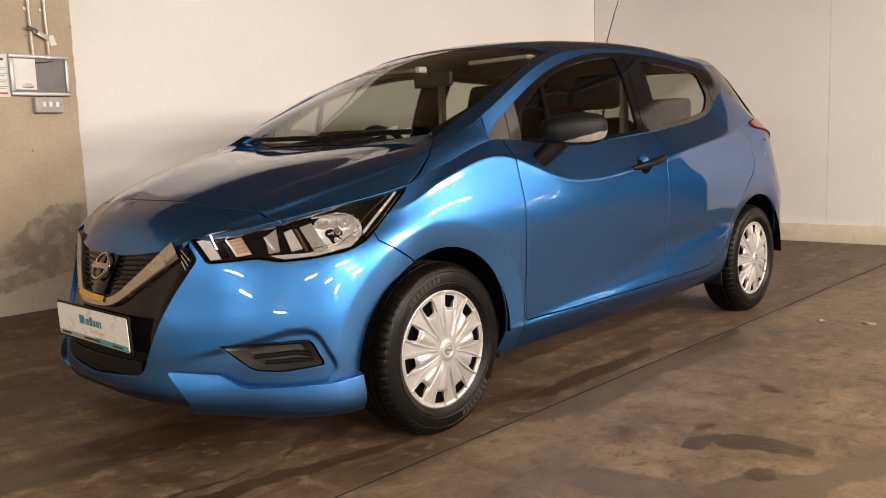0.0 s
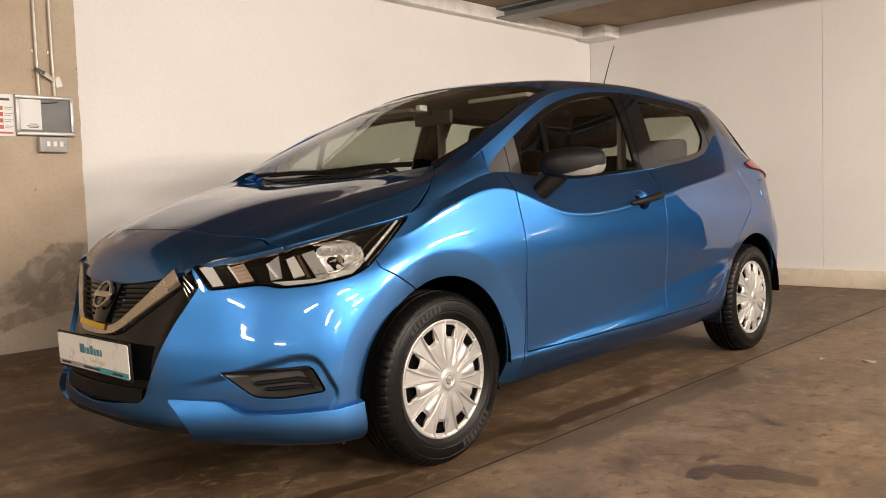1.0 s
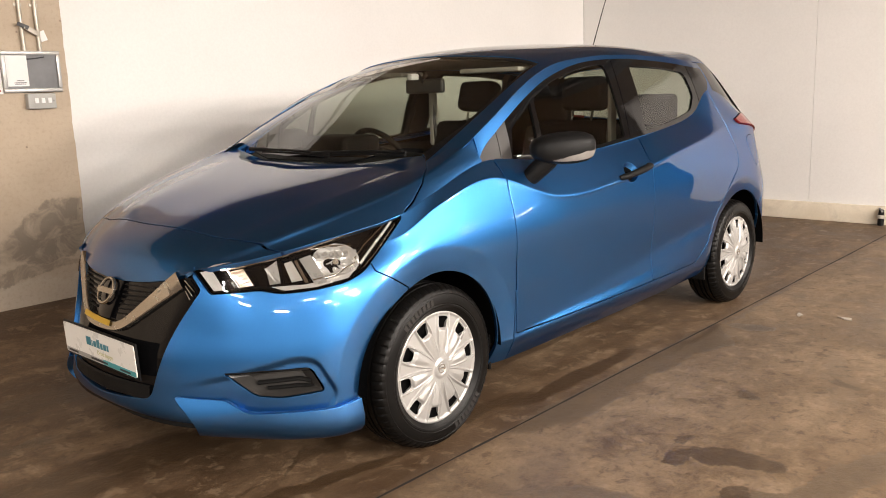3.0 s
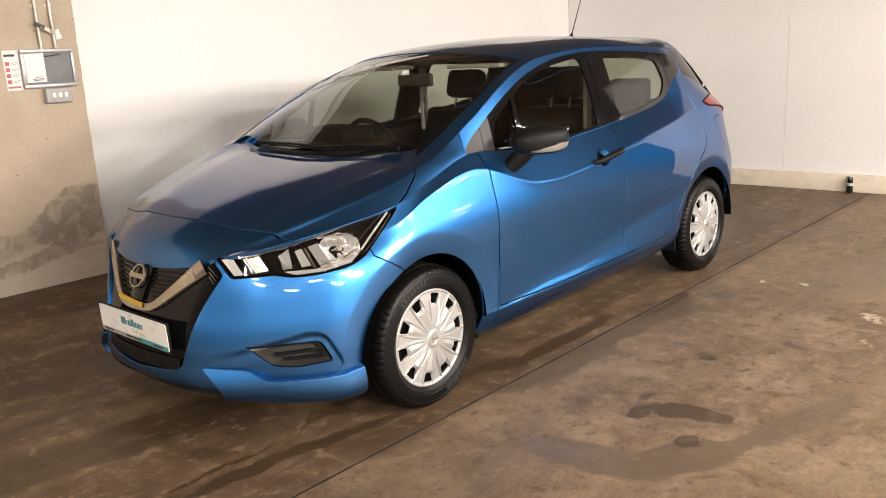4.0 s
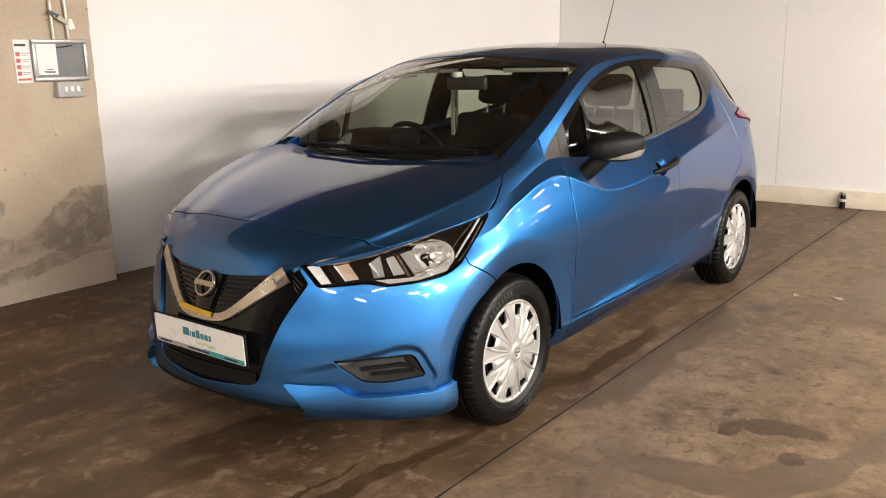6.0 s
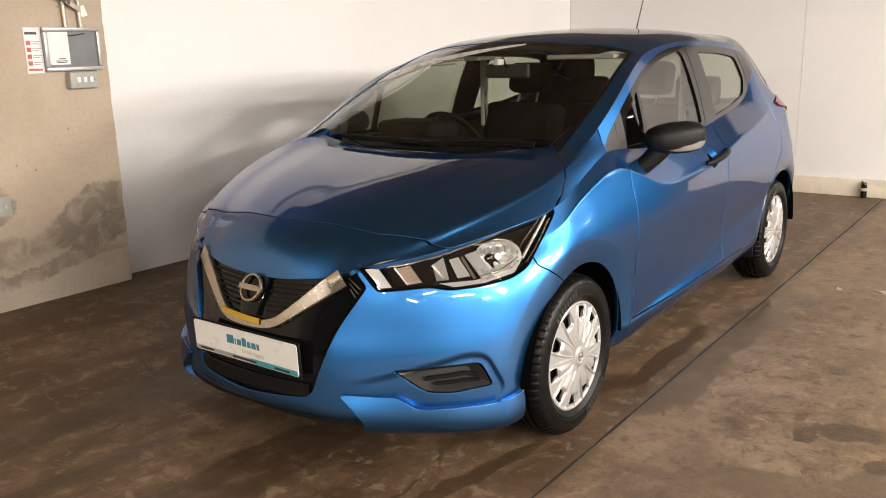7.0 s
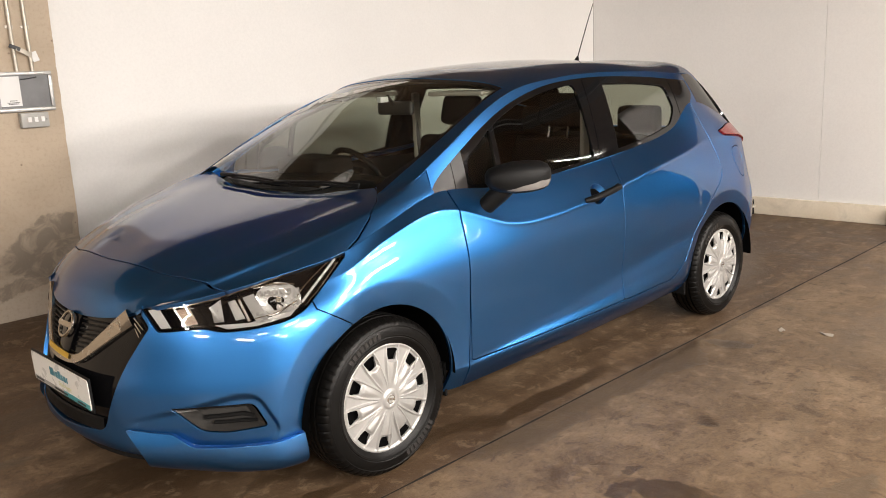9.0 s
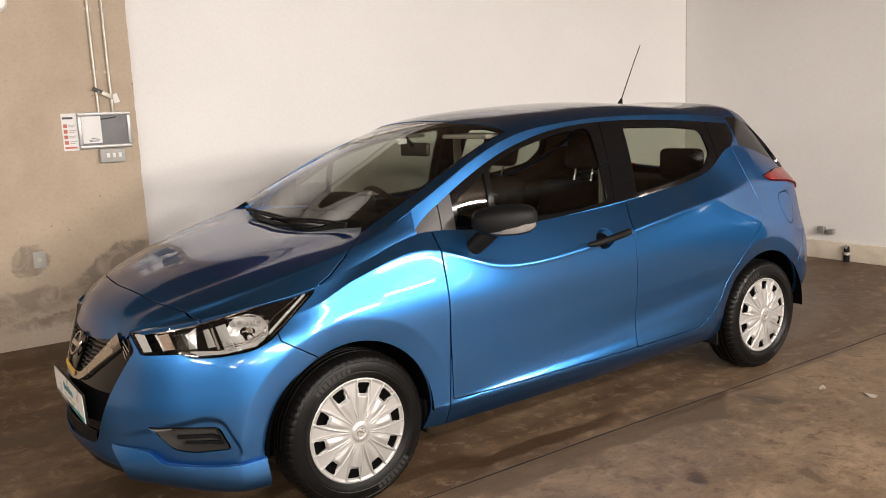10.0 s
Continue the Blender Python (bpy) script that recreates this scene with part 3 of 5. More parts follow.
        rim = [bm.verts.new(pose(x, yy, 0.003, 0, 0, a) @ Vector((s * (1 + 0.3 * math.sin(5 * t + k)) * math.cos(t), 0.5 * s * (1 + 0.25 * math.cos(3 * t)) * math.sin(t), 0.002 * math.sin(2 * t)))) for t in np.arange(14) * math.pi / 7]
        bm.faces.new(rim)
        out = bmesh.ops.extrude_face_region(bm, geom=bm.faces[:])
        bmesh.ops.translate(bm, vec=(0, 0, 0.003), verts=[v for v in out["geom"] if isinstance(v, bmesh.types.BMVert)])
        tagged(part("paper_scrap", bm, SCRAP, None, smooth=0), "pale scrap of paper trodden on the floor", "litter", "scraps on the floor")


def lathe_at(profile, at):
    """Profile of (radius, height) turned about an upright line."""
    bm = lathe(profile, 20)
    bmesh.ops.transform(bm, matrix=Matrix.Translation(at) @ Matrix.Rotation(math.pi / 2, 4, "X"), verts=bm.verts)
    return bm


def batten(x, y, along="x", length=1.0, watts=0.0, tilt=0.0):
    """A fluorescent ceiling batten with its tube; watts adds an aimed area lamp."""
    z = CEILING_Z - 0.10
    top = empty("ceiling_light", "white fluorescent batten fixed under the concrete ceiling", "light", "ceiling battens", at=(0, 0, 0))
    turn = 0 if along == "x" else 90
    m = pose(x, y, z, 0, 0, turn)
    part("body", box((-length / 2 - 0.03, -0.035, 0.03), (length / 2 + 0.03, 0.035, 0.098), 0.006, 2, m), WHITE_PAINT, top)
    for e in (-1, 1):
        part("end_cap", box((e * (length / 2 + 0.005) - 0.012, -0.018, -0.02), (e * (length / 2 + 0.005) + 0.012, 0.018, 0.03), 0.004, 2, m), WHITE_PAINT, top)
    part("tube", tube([m @ Vector((-length / 2, 0, 0)), m @ Vector((length / 2, 0, 0))], 0.014, 12), TUBE_GLOW, top)
    if not watts:
        return top
    # added area lamp, far stronger than the tube, turned towards the bay
    la = bpy.data.lights.new("aimed_light", "AREA")
    la.shape, la.size, la.size_y, la.energy, la.color = "RECTANGLE", length, 0.07, watts, LAMP_COLOUR
    ob = new("aimed_light", la)
    ob.matrix_world = pose(x, y, z - 0.03, 0, 0, turn if turn == 0 else -90) @ pose(0, 0, 0, tilt, 0, 0)
    ob.parent = top
    return top


CONCRETE_PIER = pier_material()
build_room()
bracket_fittings()
# battens out of view, layout assumed; added tilted area lamps brighten the bay
for by, watts, tilt in ((-4.5, 72, 41), (-6.6, 118, 47), (-9.0, 160, 54)):
    for bx, share in ((-5.4, 0.50), (-2.4, 0.85), (0.6, 1.05), (3.6, 1.35)):
        batten(bx, by, watts=watts * share, tilt=tilt)
# tube-only battens out of view, added for streaks in the paint
for bx in (-6.4, -3.4, -0.4, 2.6, 5.6):
    batten(bx, -10.8)
for by in (-4.9, -7.8, -10.8):
    for bx in (7.4, 10.4, 13.4):
        batten(bx, by)
# unseen cross battens, added to brighten the car's front
for bx, by in ((-6.6, -1.4), (-6.6, 0.9), (-8.8, -2.6), (-8.8, -5.4)):
    batten(bx, by, "y", watts=45, tilt=45)

# ---- surface tools for the car ----
def flow(P, t, T):
    """Smooth curve through P (along its first axis) with knots t, at T."""
    P, t, T = np.asarray(P, float), np.asarray(t, float), np.asarray(T, float)
    d = np.diff(P, axis=0) / np.diff(t).reshape(-1, *[1] * (P.ndim - 1))
    h = np.diff(t)
    g = np.empty_like(P)
    w = (h[1:] / (h[:-1] + h[1:])).reshape(-1, *[1] * (P.ndim - 1))
    g[1:-1] = w * d[:-1] + (1 - w) * d[1:]
    g[0], g[-1] = 2 * d[0] - g[1], 2 * d[-1] - g[-2]
    i = np.clip(np.searchsorted(t, T, side="right") - 1, 0, len(t) - 2)
    s = ((T - t[i]) / h[i]).reshape(-1, *[1] * (P.ndim - 1))
    hh = h[i].reshape(s.shape)
    return ((2 * s ** 3 - 3 * s ** 2 + 1) * P[i] + (s ** 3 - 2 * s ** 2 + s) * hh * g[i]
            + (3 * s ** 2 - 2 * s ** 3) * P[i + 1] + (s ** 3 - s ** 2) * hh * g[i + 1])


def knots(P, axis):
    step = np.linalg.norm(np.diff(P, axis=axis), axis=-1).mean(axis=1 - axis)
    return np.concatenate([[0], np.cumsum(np.maximum(step, 1e-4))])


class Skin:
    """A triangle surface with a normal and two station numbers at each vertex."""

    def __init__(self, V, F, N, W):
        self.V, self.F, self.N, self.W = V, F, N, W


def normals_of(V, F):
    n = np.cross(V[F[:, 1]] - V[F[:, 0]], V[F[:, 2]] - V[F[:, 0]])
    N = np.zeros_like(V)
    for k in range(3):
        np.add.at(N, F[:, k], n)
    return N / np.maximum(np.linalg.norm(N, axis=1, keepdims=True), 1e-12)


def fair(P, t, T):
    """A natural spline through P: like flow, but with even curvature."""
    P, t, T = np.asarray(P, float), np.asarray(t, float), np.asarray(T, float)
    n, h = len(t), np.diff(t)
    A, B = np.eye(n), np.zeros_like(P)
    for i in range(1, n - 1):
        A[i, i - 1:i + 2] = h[i - 1], 2 * (h[i - 1] + h[i]), h[i]
        B[i] = 6 * ((P[i + 1] - P[i]) / h[i] - (P[i] - P[i - 1]) / h[i - 1])
    M = np.linalg.solve(A, B.reshape(n, -1)).reshape(P.shape)
    i = np.clip(np.searchsorted(t, T, side="right") - 1, 0, n - 2)
    shape = (-1,) + (1,) * (P.ndim - 1)
    a, b, hh = (t[i + 1] - T).reshape(shape), (T - t[i]).reshape(shape), h[i].reshape(shape)
    return (M[i] * a ** 3 + M[i + 1] * b ** 3) / (6 * hh) + (P[i] / hh - M[i] * hh / 6) * a + (P[i + 1] / hh - M[i + 1] * hh / 6) * b


def loft(lines, across, along, outward, curve=None, cross=None):
    """Surface through lines of equal length. along, across: how many strips in each span. outward: a place inside."""
    P = np.array(lines, float)
    tu, tv = knots(P, 1), knots(P, 0)
    along = along if hasattr(along, "__len__") else [along] * (P.shape[1] - 1)
    across = across if hasattr(across, "__len__") else [across] * (P.shape[0] - 1)
    su = np.concatenate([np.arange(i, i + 1, 1 / n)[:n] for i, n in enumerate(along)] + [[P.shape[1] - 1]])
    sv = np.concatenate([np.arange(i, i + 1, 1 / n)[:n] for i, n in enumerate(across)] + [[P.shape[0] - 1]])
    U, Vv = np.interp(su, np.arange(len(tu)), tu), np.interp(sv, np.arange(len(tv)), tv)
    Q = (curve or flow)(P.transpose(1, 0, 2), tu, U)
    Q = (cross or flow)(Q.transpose(1, 0, 2), tv, Vv)
    nv, nu = Q.shape[:2]
    V = Q.reshape(-1, 3)
    idx = np.arange(nv * nu).reshape(nv, nu)
    a, b, c, d = idx[:-1, :-1].ravel(), idx[:-1, 1:].ravel(), idx[1:, 1:].ravel(), idx[1:, :-1].ravel()
    F = np.concatenate([np.stack([a, b, c], 1), np.stack([a, c, d], 1)])
    N = normals_of(V, F)
    if np.sum((V - np.array(outward)) * N) < 0:
        F, N = F[:, ::-1], -N
    W = np.stack(np.meshgrid(su, sv), -1).reshape(-1, 2)
    return Skin(V, F, N, W)


def span(poly, q):
    """Signed distance of places q (n, 2) from a closed outline: negative inside."""
    P = np.array(poly, float)
    best = np.full(len(q), 1e9)
    inside = np.zeros(len(q), bool)
    for a, b in zip(P, np.roll(P, -1, axis=0)):
        e = b - a
        w = q - a
        t = np.clip((w @ e) / max(e @ e, 1e-12), 0, 1)
        best = np.minimum(best, np.sum((w - t[:, None] * e) ** 2, axis=1))
        c = (a[1] <= q[:, 1]) != (b[1] <= q[:, 1])
        if abs(e[1]) > 1e-12:
            inside ^= c & (q[:, 0] < a[0] + (q[:, 1] - a[1]) * e[0] / e[1])
    return np.where(inside, -1, 1) * np.sqrt(best)


def keep(S, f):
    """The part of S where f < 0, cut cleanly along f = 0."""
    f = np.where(np.abs(f) < 1e-6, 1e-6, f)
    F = S.F
    neg = (f < 0)[F].sum(axis=1)
    whole = F[neg == 3]
    V, N, W = [S.V], [S.N], [S.W]
    base, made, extra = len(S.V), {}, []

    def mid(i, j):
        key = (min(i, j), max(i, j))
        if key not in made:
            made[key] = base + len(made)
            s = f[key[0]] / (f[key[0]] - f[key[1]])
            V.append((S.V[key[0]] * (1 - s) + S.V[key[1]] * s)[None])
            N.append((S.N[key[0]] * (1 - s) + S.N[key[1]] * s)[None])
            W.append((S.W[key[0]] * (1 - s) + S.W[key[1]] * s)[None])
        return made[key]

    for tri in F[(neg == 1) | (neg == 2)].tolist():
        s = [f[i] < 0 for i in tri]
        k = s.index(True) if sum(s) == 1 else s.index(False)
        a, b, c = tri[k], tri[(k + 1) % 3], tri[(k + 2) % 3]
        ab, ac = mid(a, b), mid(a, c)
        if sum(s) == 1:
            extra.append((a, ab, ac))
        else:
            extra += [(ab, b, c), (ab, c, ac)]
    V, N, W = np.concatenate(V), np.concatenate(N), np.concatenate(W)
    F = np.concatenate([whole, np.array(extra, int).reshape(-1, 3)])
    return tidy(Skin(V, F, N, W))


def tidy(S):
    used = np.unique(S.F)
    back = np.full(len(S.V), -1)
    back[used] = np.arange(len(used))
    n = S.N[used]
    return Skin(S.V[used], back[S.F], n / np.maximum(np.linalg.norm(n, axis=1, keepdims=True), 1e-9), S.W[used])


def halves(S):
    """The pieces of S on the car's left (y < 0) and right."""
    out = []
    for sign in (1, -1):
        m = (sign * S.V[S.F][:, :, 1].mean(axis=1)) < 0
        out.append(tidy(Skin(S.V, S.F[m], S.N, S.W)))
    return out


def rim_edges(F):
    e = np.concatenate([F[:, [0, 1]], F[:, [1, 2]], F[:, [2, 0]]])
    key = np.sort(e, axis=1)
    code = key[:, 0].astype(np.int64) * (F.max() + 1) + key[:, 1]
    _, first, count = np.unique(code, return_index=True, return_counts=True)
    return e[first[count == 1]]


def panel(name, S, material, parent, label="", depth=0.014, lip=0.0016, offset=0.0):
    """A sheet panel from a skin, with rolled edges turned inwards by depth."""
    if len(S.F) == 0:
        return None
    V, F, N = S.V - S.N * offset, S.F, S.N
    parts_v, parts_n, parts_f = [V], [N], [F]
    if depth:
        E = rim_edges(F)
        t = V[E[:, 1]] - V[E[:, 0]]
        out = np.zeros_like(V)
        nn = N[E[:, 0]] + N[E[:, 1]]
        o = np.cross(t, nn)
        o /= np.maximum(np.linalg.norm(o, axis=1, keepdims=True), 1e-9)
        np.add.at(out, E[:, 0], o)
        np.add.at(out, E[:, 1], o)
        ids = np.unique(E)
        d = out[ids] / np.maximum(np.linalg.norm(out[ids], axis=1, keepdims=True), 1e-9)
        n0 = N[ids]
        count = len(V)
        k = len(ids)
        look_up = np.full(len(V), -1)
        look_up[ids] = np.arange(k)
        rings = [(V[ids], n0), (V[ids] + d * lip * 0.7 - n0 * lip * 0.3, n0 * 0.7 + d * 0.7), (V[ids] + d * lip - n0 * lip, d), (V[ids] + d * lip - n0 * depth, d)]
        for rv, rn in rings:
            parts_v.append(rv)
            parts_n.append(rn / np.linalg.norm(rn, axis=1, keepdims=True))
        a, b = look_up[E[:, 0]], look_up[E[:, 1]]
        for r in range(3):
            p, q = count + r * k, count + (r + 1) * k
            parts_f.append(np.stack([a + p, q + a, q + b], 1))
            parts_f.append(np.stack([a + p, q + b, b + p], 1))
    V, N, F = np.concatenate(parts_v), np.concatenate(parts_n), np.concatenate(parts_f)
    mesh = bpy.data.meshes.new(name)
    mesh.from_pydata(V.tolist(), [], F.tolist())
    mesh.shade_smooth()
    mesh.normals_split_custom_set_from_vertices(N.tolist())
    return link_mesh(name, mesh, material, parent, label)


def pocket(name, S, material, parent, depth, floor_material=None, shrink=1.0, label=""):
    """A recess behind an opening: walls round its rim and a floor set back by depth."""
    E = rim_edges(S.F)
    ids = np.unique(E)
    c = S.V.mean(axis=0)
    back = c + (S.V - c) * shrink - S.N.mean(axis=0) / np.linalg.norm(S.N.mean(axis=0)) * depth
    bm = bmesh.new()
    top = {i: bm.verts.new(S.V[i]) for i in ids}
    low = [bm.verts.new(v) for v in back]
    for a, b in E.tolist():
        bm.faces.new((top[b], top[a], low[a], low[b]))
    for a, b, d in S.F.tolist():
        bm.faces.new((low[a], low[b], low[d]))
    mesh = bpy.data.meshes.new(name)
    bm.to_mesh(mesh)
    bm.free()
    mesh.shade_smooth()
    mesh.set_sharp_from_angle(angle=radians(40))
    return link_mesh(name, mesh, material, parent, label)


def smooth01(x):
    x = np.clip(x, 0, 1)
    return x * x * (3 - 2 * x)


def flip_y(rows):
    return [(x, -y, z) for x, y, z in rows]


def fitted(S, Q, q, ok, out=0.0):
    """The place and normal of S at coordinates q, from a flat fit to the vertices nearest to it in Q."""
    d = np.sum((Q - np.array(q)) ** 2, axis=1) + 10.0 * ~ok
    i = np.argpartition(d, 14)[:14]
    M = np.concatenate([Q[i] - np.array(q), np.ones((14, 1))], axis=1)
    P = np.linalg.lstsq(M, S.V[i], rcond=None)[0][2]
    n = S.N[i].mean(axis=0)
    n /= np.linalg.norm(n)
    return Vector(P + n * out), Vector(n)


# ---- the car: design lines (x to the rear from the front axle, y to the side, z up) ----
# Each line runs from the nose round the corner and along the flank to the tail.
sill_under = [(-.785, 0, .222), (-.765, .22, .219), (-.705, .42, .212), (-.62, .56, .207), (-.52, .68, .202), (-.41, .765, .20), (-.24, .80, .195), (0, .80, .20), (.3, .80, .21),
              (.7, .80, .212), (1.2, .80, .215), (1.7, .80, .225), (2.2, .80, .235), (2.525, .80, .21), (2.8, .79, .31), (3.0, .71, .335), (3.09, .48, .345), (3.12, 0, .345)]
sill_edge = [(-.841, 0, .245), (-.821, .22, .240), (-.758, .42, .238), (-.655, .58, .24), (-.55, .705, .235), (-.435, .79, .235), (-.24, .828, .25), (0, .83, .255), (.3, .838, .285),
             (.7, .854, .300), (1.2, .857, .304), (1.7, .857, .308), (2.2, .846, .32), (2.525, .836, .32), (2.8, .82, .365), (3.02, .735, .385), (3.12, .49, .395), (3.15, 0, .395)]
low_crease = [(-.842, 0, .33), (-.822, .22, .33), (-.757, .42, .33), (-.66, .585, .33), (-.555, .71, .33), (-.44, .80, .335), (-.24, .847, .345), (0, .852, .34), (.3, .848, .325),
              (.7, .846, .345), (1.2, .850, .370), (1.7, .856, .415), (2.2, .860, .46), (2.525, .856, .44), (2.8, .84, .44), (3.03, .755, .44), (3.13, .5, .44), (3.165, 0, .44)]
door_hollow = [(-.838, 0, .43), (-.815, .22, .43), (-.742, .42, .43), (-.652, .58, .43), (-.548, .705, .435), (-.435, .80, .44), (-.24, .856, .45), (0, .86, .45), (.3, .858, .44),
               (.7, .847, .405), (1.2, .847, .437), (1.7, .850, .49), (2.2, .860, .535), (2.525, .864, .53), (2.8, .845, .53), (3.03, .76, .53), (3.135, .5, .53), (3.17, 0, .53)]
flank = [(-.815, 0, .525), (-.79, .22, .525), (-.718, .42, .53), (-.635, .57, .535), (-.53, .695, .545), (-.42, .792, .555), (-.235, .861, .575), (0, .868, .59), (.3, .866, .58),
         (.7, .858, .57), (1.2, .858, .58), (1.7, .863, .61), (2.2, .868, .65), (2.525, .868, .66), (2.8, .845, .65), (3.02, .76, .65), (3.12, .5, .65), (3.155, 0, .65)]
shoulder_low = [(-.785, 0, .605), (-.765, .215, .605), (-.70, .415, .618), (-.62, .552, .635), (-.507, .682, .652), (-.40, .772, .668), (-.215, .850, .70), (0, .862, .735), (.3, .866, .75),
                (.7, .868, .715), (1.2, .869, .725), (1.7, .868, .77), (2.2, .858, .82), (2.525, .845, .83), (2.8, .815, .82), (2.98, .74, .80), (3.07, .49, .79), (3.10, 0, .79)]
shoulder_line = [(-.768, 0, .638), (-.752, .208, .645), (-.689, .405, .680), (-.608, .533, .70), (-.487, .660, .725), (-.355, .742, .75), (-.17, .822, .795), (.02, .826, .872), (.31, .818, .938),
                 (.7, .860, .834), (1.2, .866, .852), (1.7, .852, .922), (2.2, .808, .982), (2.5, .768, 1.020), (2.79, .765, 1.0), (2.95, .715, .975), (3.04, .46, .97), (3.07, 0, .97)]
belt_line = [(-.758, 0, .66), (-.745, .20, .672), (-.683, .40, .722), (-.60, .52, .748), (-.47, .64, .783), (-.32, .725, .818), (-.132, .793, .860), (.08, .785, .925), (.335, .762, .995),
             (.7, .762, .976), (1.2, .757, .986), (1.7, .742, 1.026), (2.2, .703, 1.100), (2.44, .664, 1.212), (2.70, .652, 1.165), (2.92, .635, 1.075), (3.02, .40, 1.04), (3.04, 0, 1.04)]
LINES = [sill_under, sill_edge, low_crease, door_hollow, flank, shoulder_low, shoulder_line, belt_line]

# bonnet: from the nose edge to the foot of the windscreen
bonnet_mid = [(-.758, 0, .66), (-.732, 0, .745), (-.615, 0, .832), (-.40, 0, .910), (-.15, 0, .963), (.03, 0, .988), (.11, 0, .994), (.20, 0, .997)]
bonnet_half = [(-.745, .20, .672), (-.706, .215, .748), (-.590, .24, .832), (-.385, .30, .909), (-.135, .36, .963), (.06, .39, .996), (.15, .40, 1.004), (.24, .40, 1.008)]
bonnet_ridge = [(-.713, .325, .694), (-.657, .37, .752), (-.53, .45, .820), (-.33, .54, .888), (-.08, .61, .954), (.13, .645, 1.006), (.28, .652, 1.072), (.40, .640, 1.122)]
bonnet_roll = [(-.697, .365, .708), (-.626, .45, .753), (-.495, .562, .810), (-.325, .652, .867), (-.105, .722, .931), (.10, .732, .989), (.295, .717, 1.060), (.43, .704, 1.128)]
# roof shell: windscreen, roof and rear screen
roof_mid = [(-.02, 0, .940), (.26, 0, 1.12), (.56, 0, 1.285), (.88, 0, 1.420), (1.3, 0, 1.474), (1.9, 0, 1.482), (2.4, 0, 1.460), (2.82, 0, 1.405), (2.94, 0, 1.23), (3.03, 0, 1.04)]
roof_half = [(.01, .38, .955), (.285, .37, 1.115), (.585, .35, 1.277), (.90, .335, 1.406), (1.3, .33, 1.458), (1.9, .325, 1.467), (2.4, .32, 1.445), (2.80, .31, 1.390), (2.93, .33, 1.225), (3.02, .34, 1.04)]
roof_near = [(-.05, .602, .934), (.28, .607, 1.098), (.625, .585, 1.252), (.94, .552, 1.376), (1.3, .537, 1.424), (1.9, .530, 1.434), (2.4, .515, 1.412), (2.77, .49, 1.360), (2.90, .52, 1.215), (2.985, .57, 1.05)]
roof_rail = [(.02, .715, .912), (.35, .720, 1.090), (.66, .688, 1.250), (.95, .636, 1.348), (1.3, .606, 1.392), (1.9, .590, 1.401), (2.4, .570, 1.375), (2.73, .545, 1.325), (2.86, .59, 1.20), (2.93, .665, 1.055)]


def both(rows):
    """Lines for the whole width from those of one half, the middle line first."""
    return [flip_y(r) for r in rows[:0:-1]] + rows


def at_x(line, xs):
    P = np.array(line, float)
    t = np.concatenate([[0], np.cumsum(np.linalg.norm(np.diff(P, axis=0), axis=1))])
    T = np.linspace(0, t[-1], 4000)
    Q = flow(P, t, T)
    lo = np.argmin(np.abs(T - t[7])) if len(P) > 12 else 0
    Q = Q[lo:]
    order = np.argsort(Q[:, 0])
    return [tuple(np.array([np.interp(x, Q[order, 0], Q[order, k]) for k in range(3)])) for x in xs]


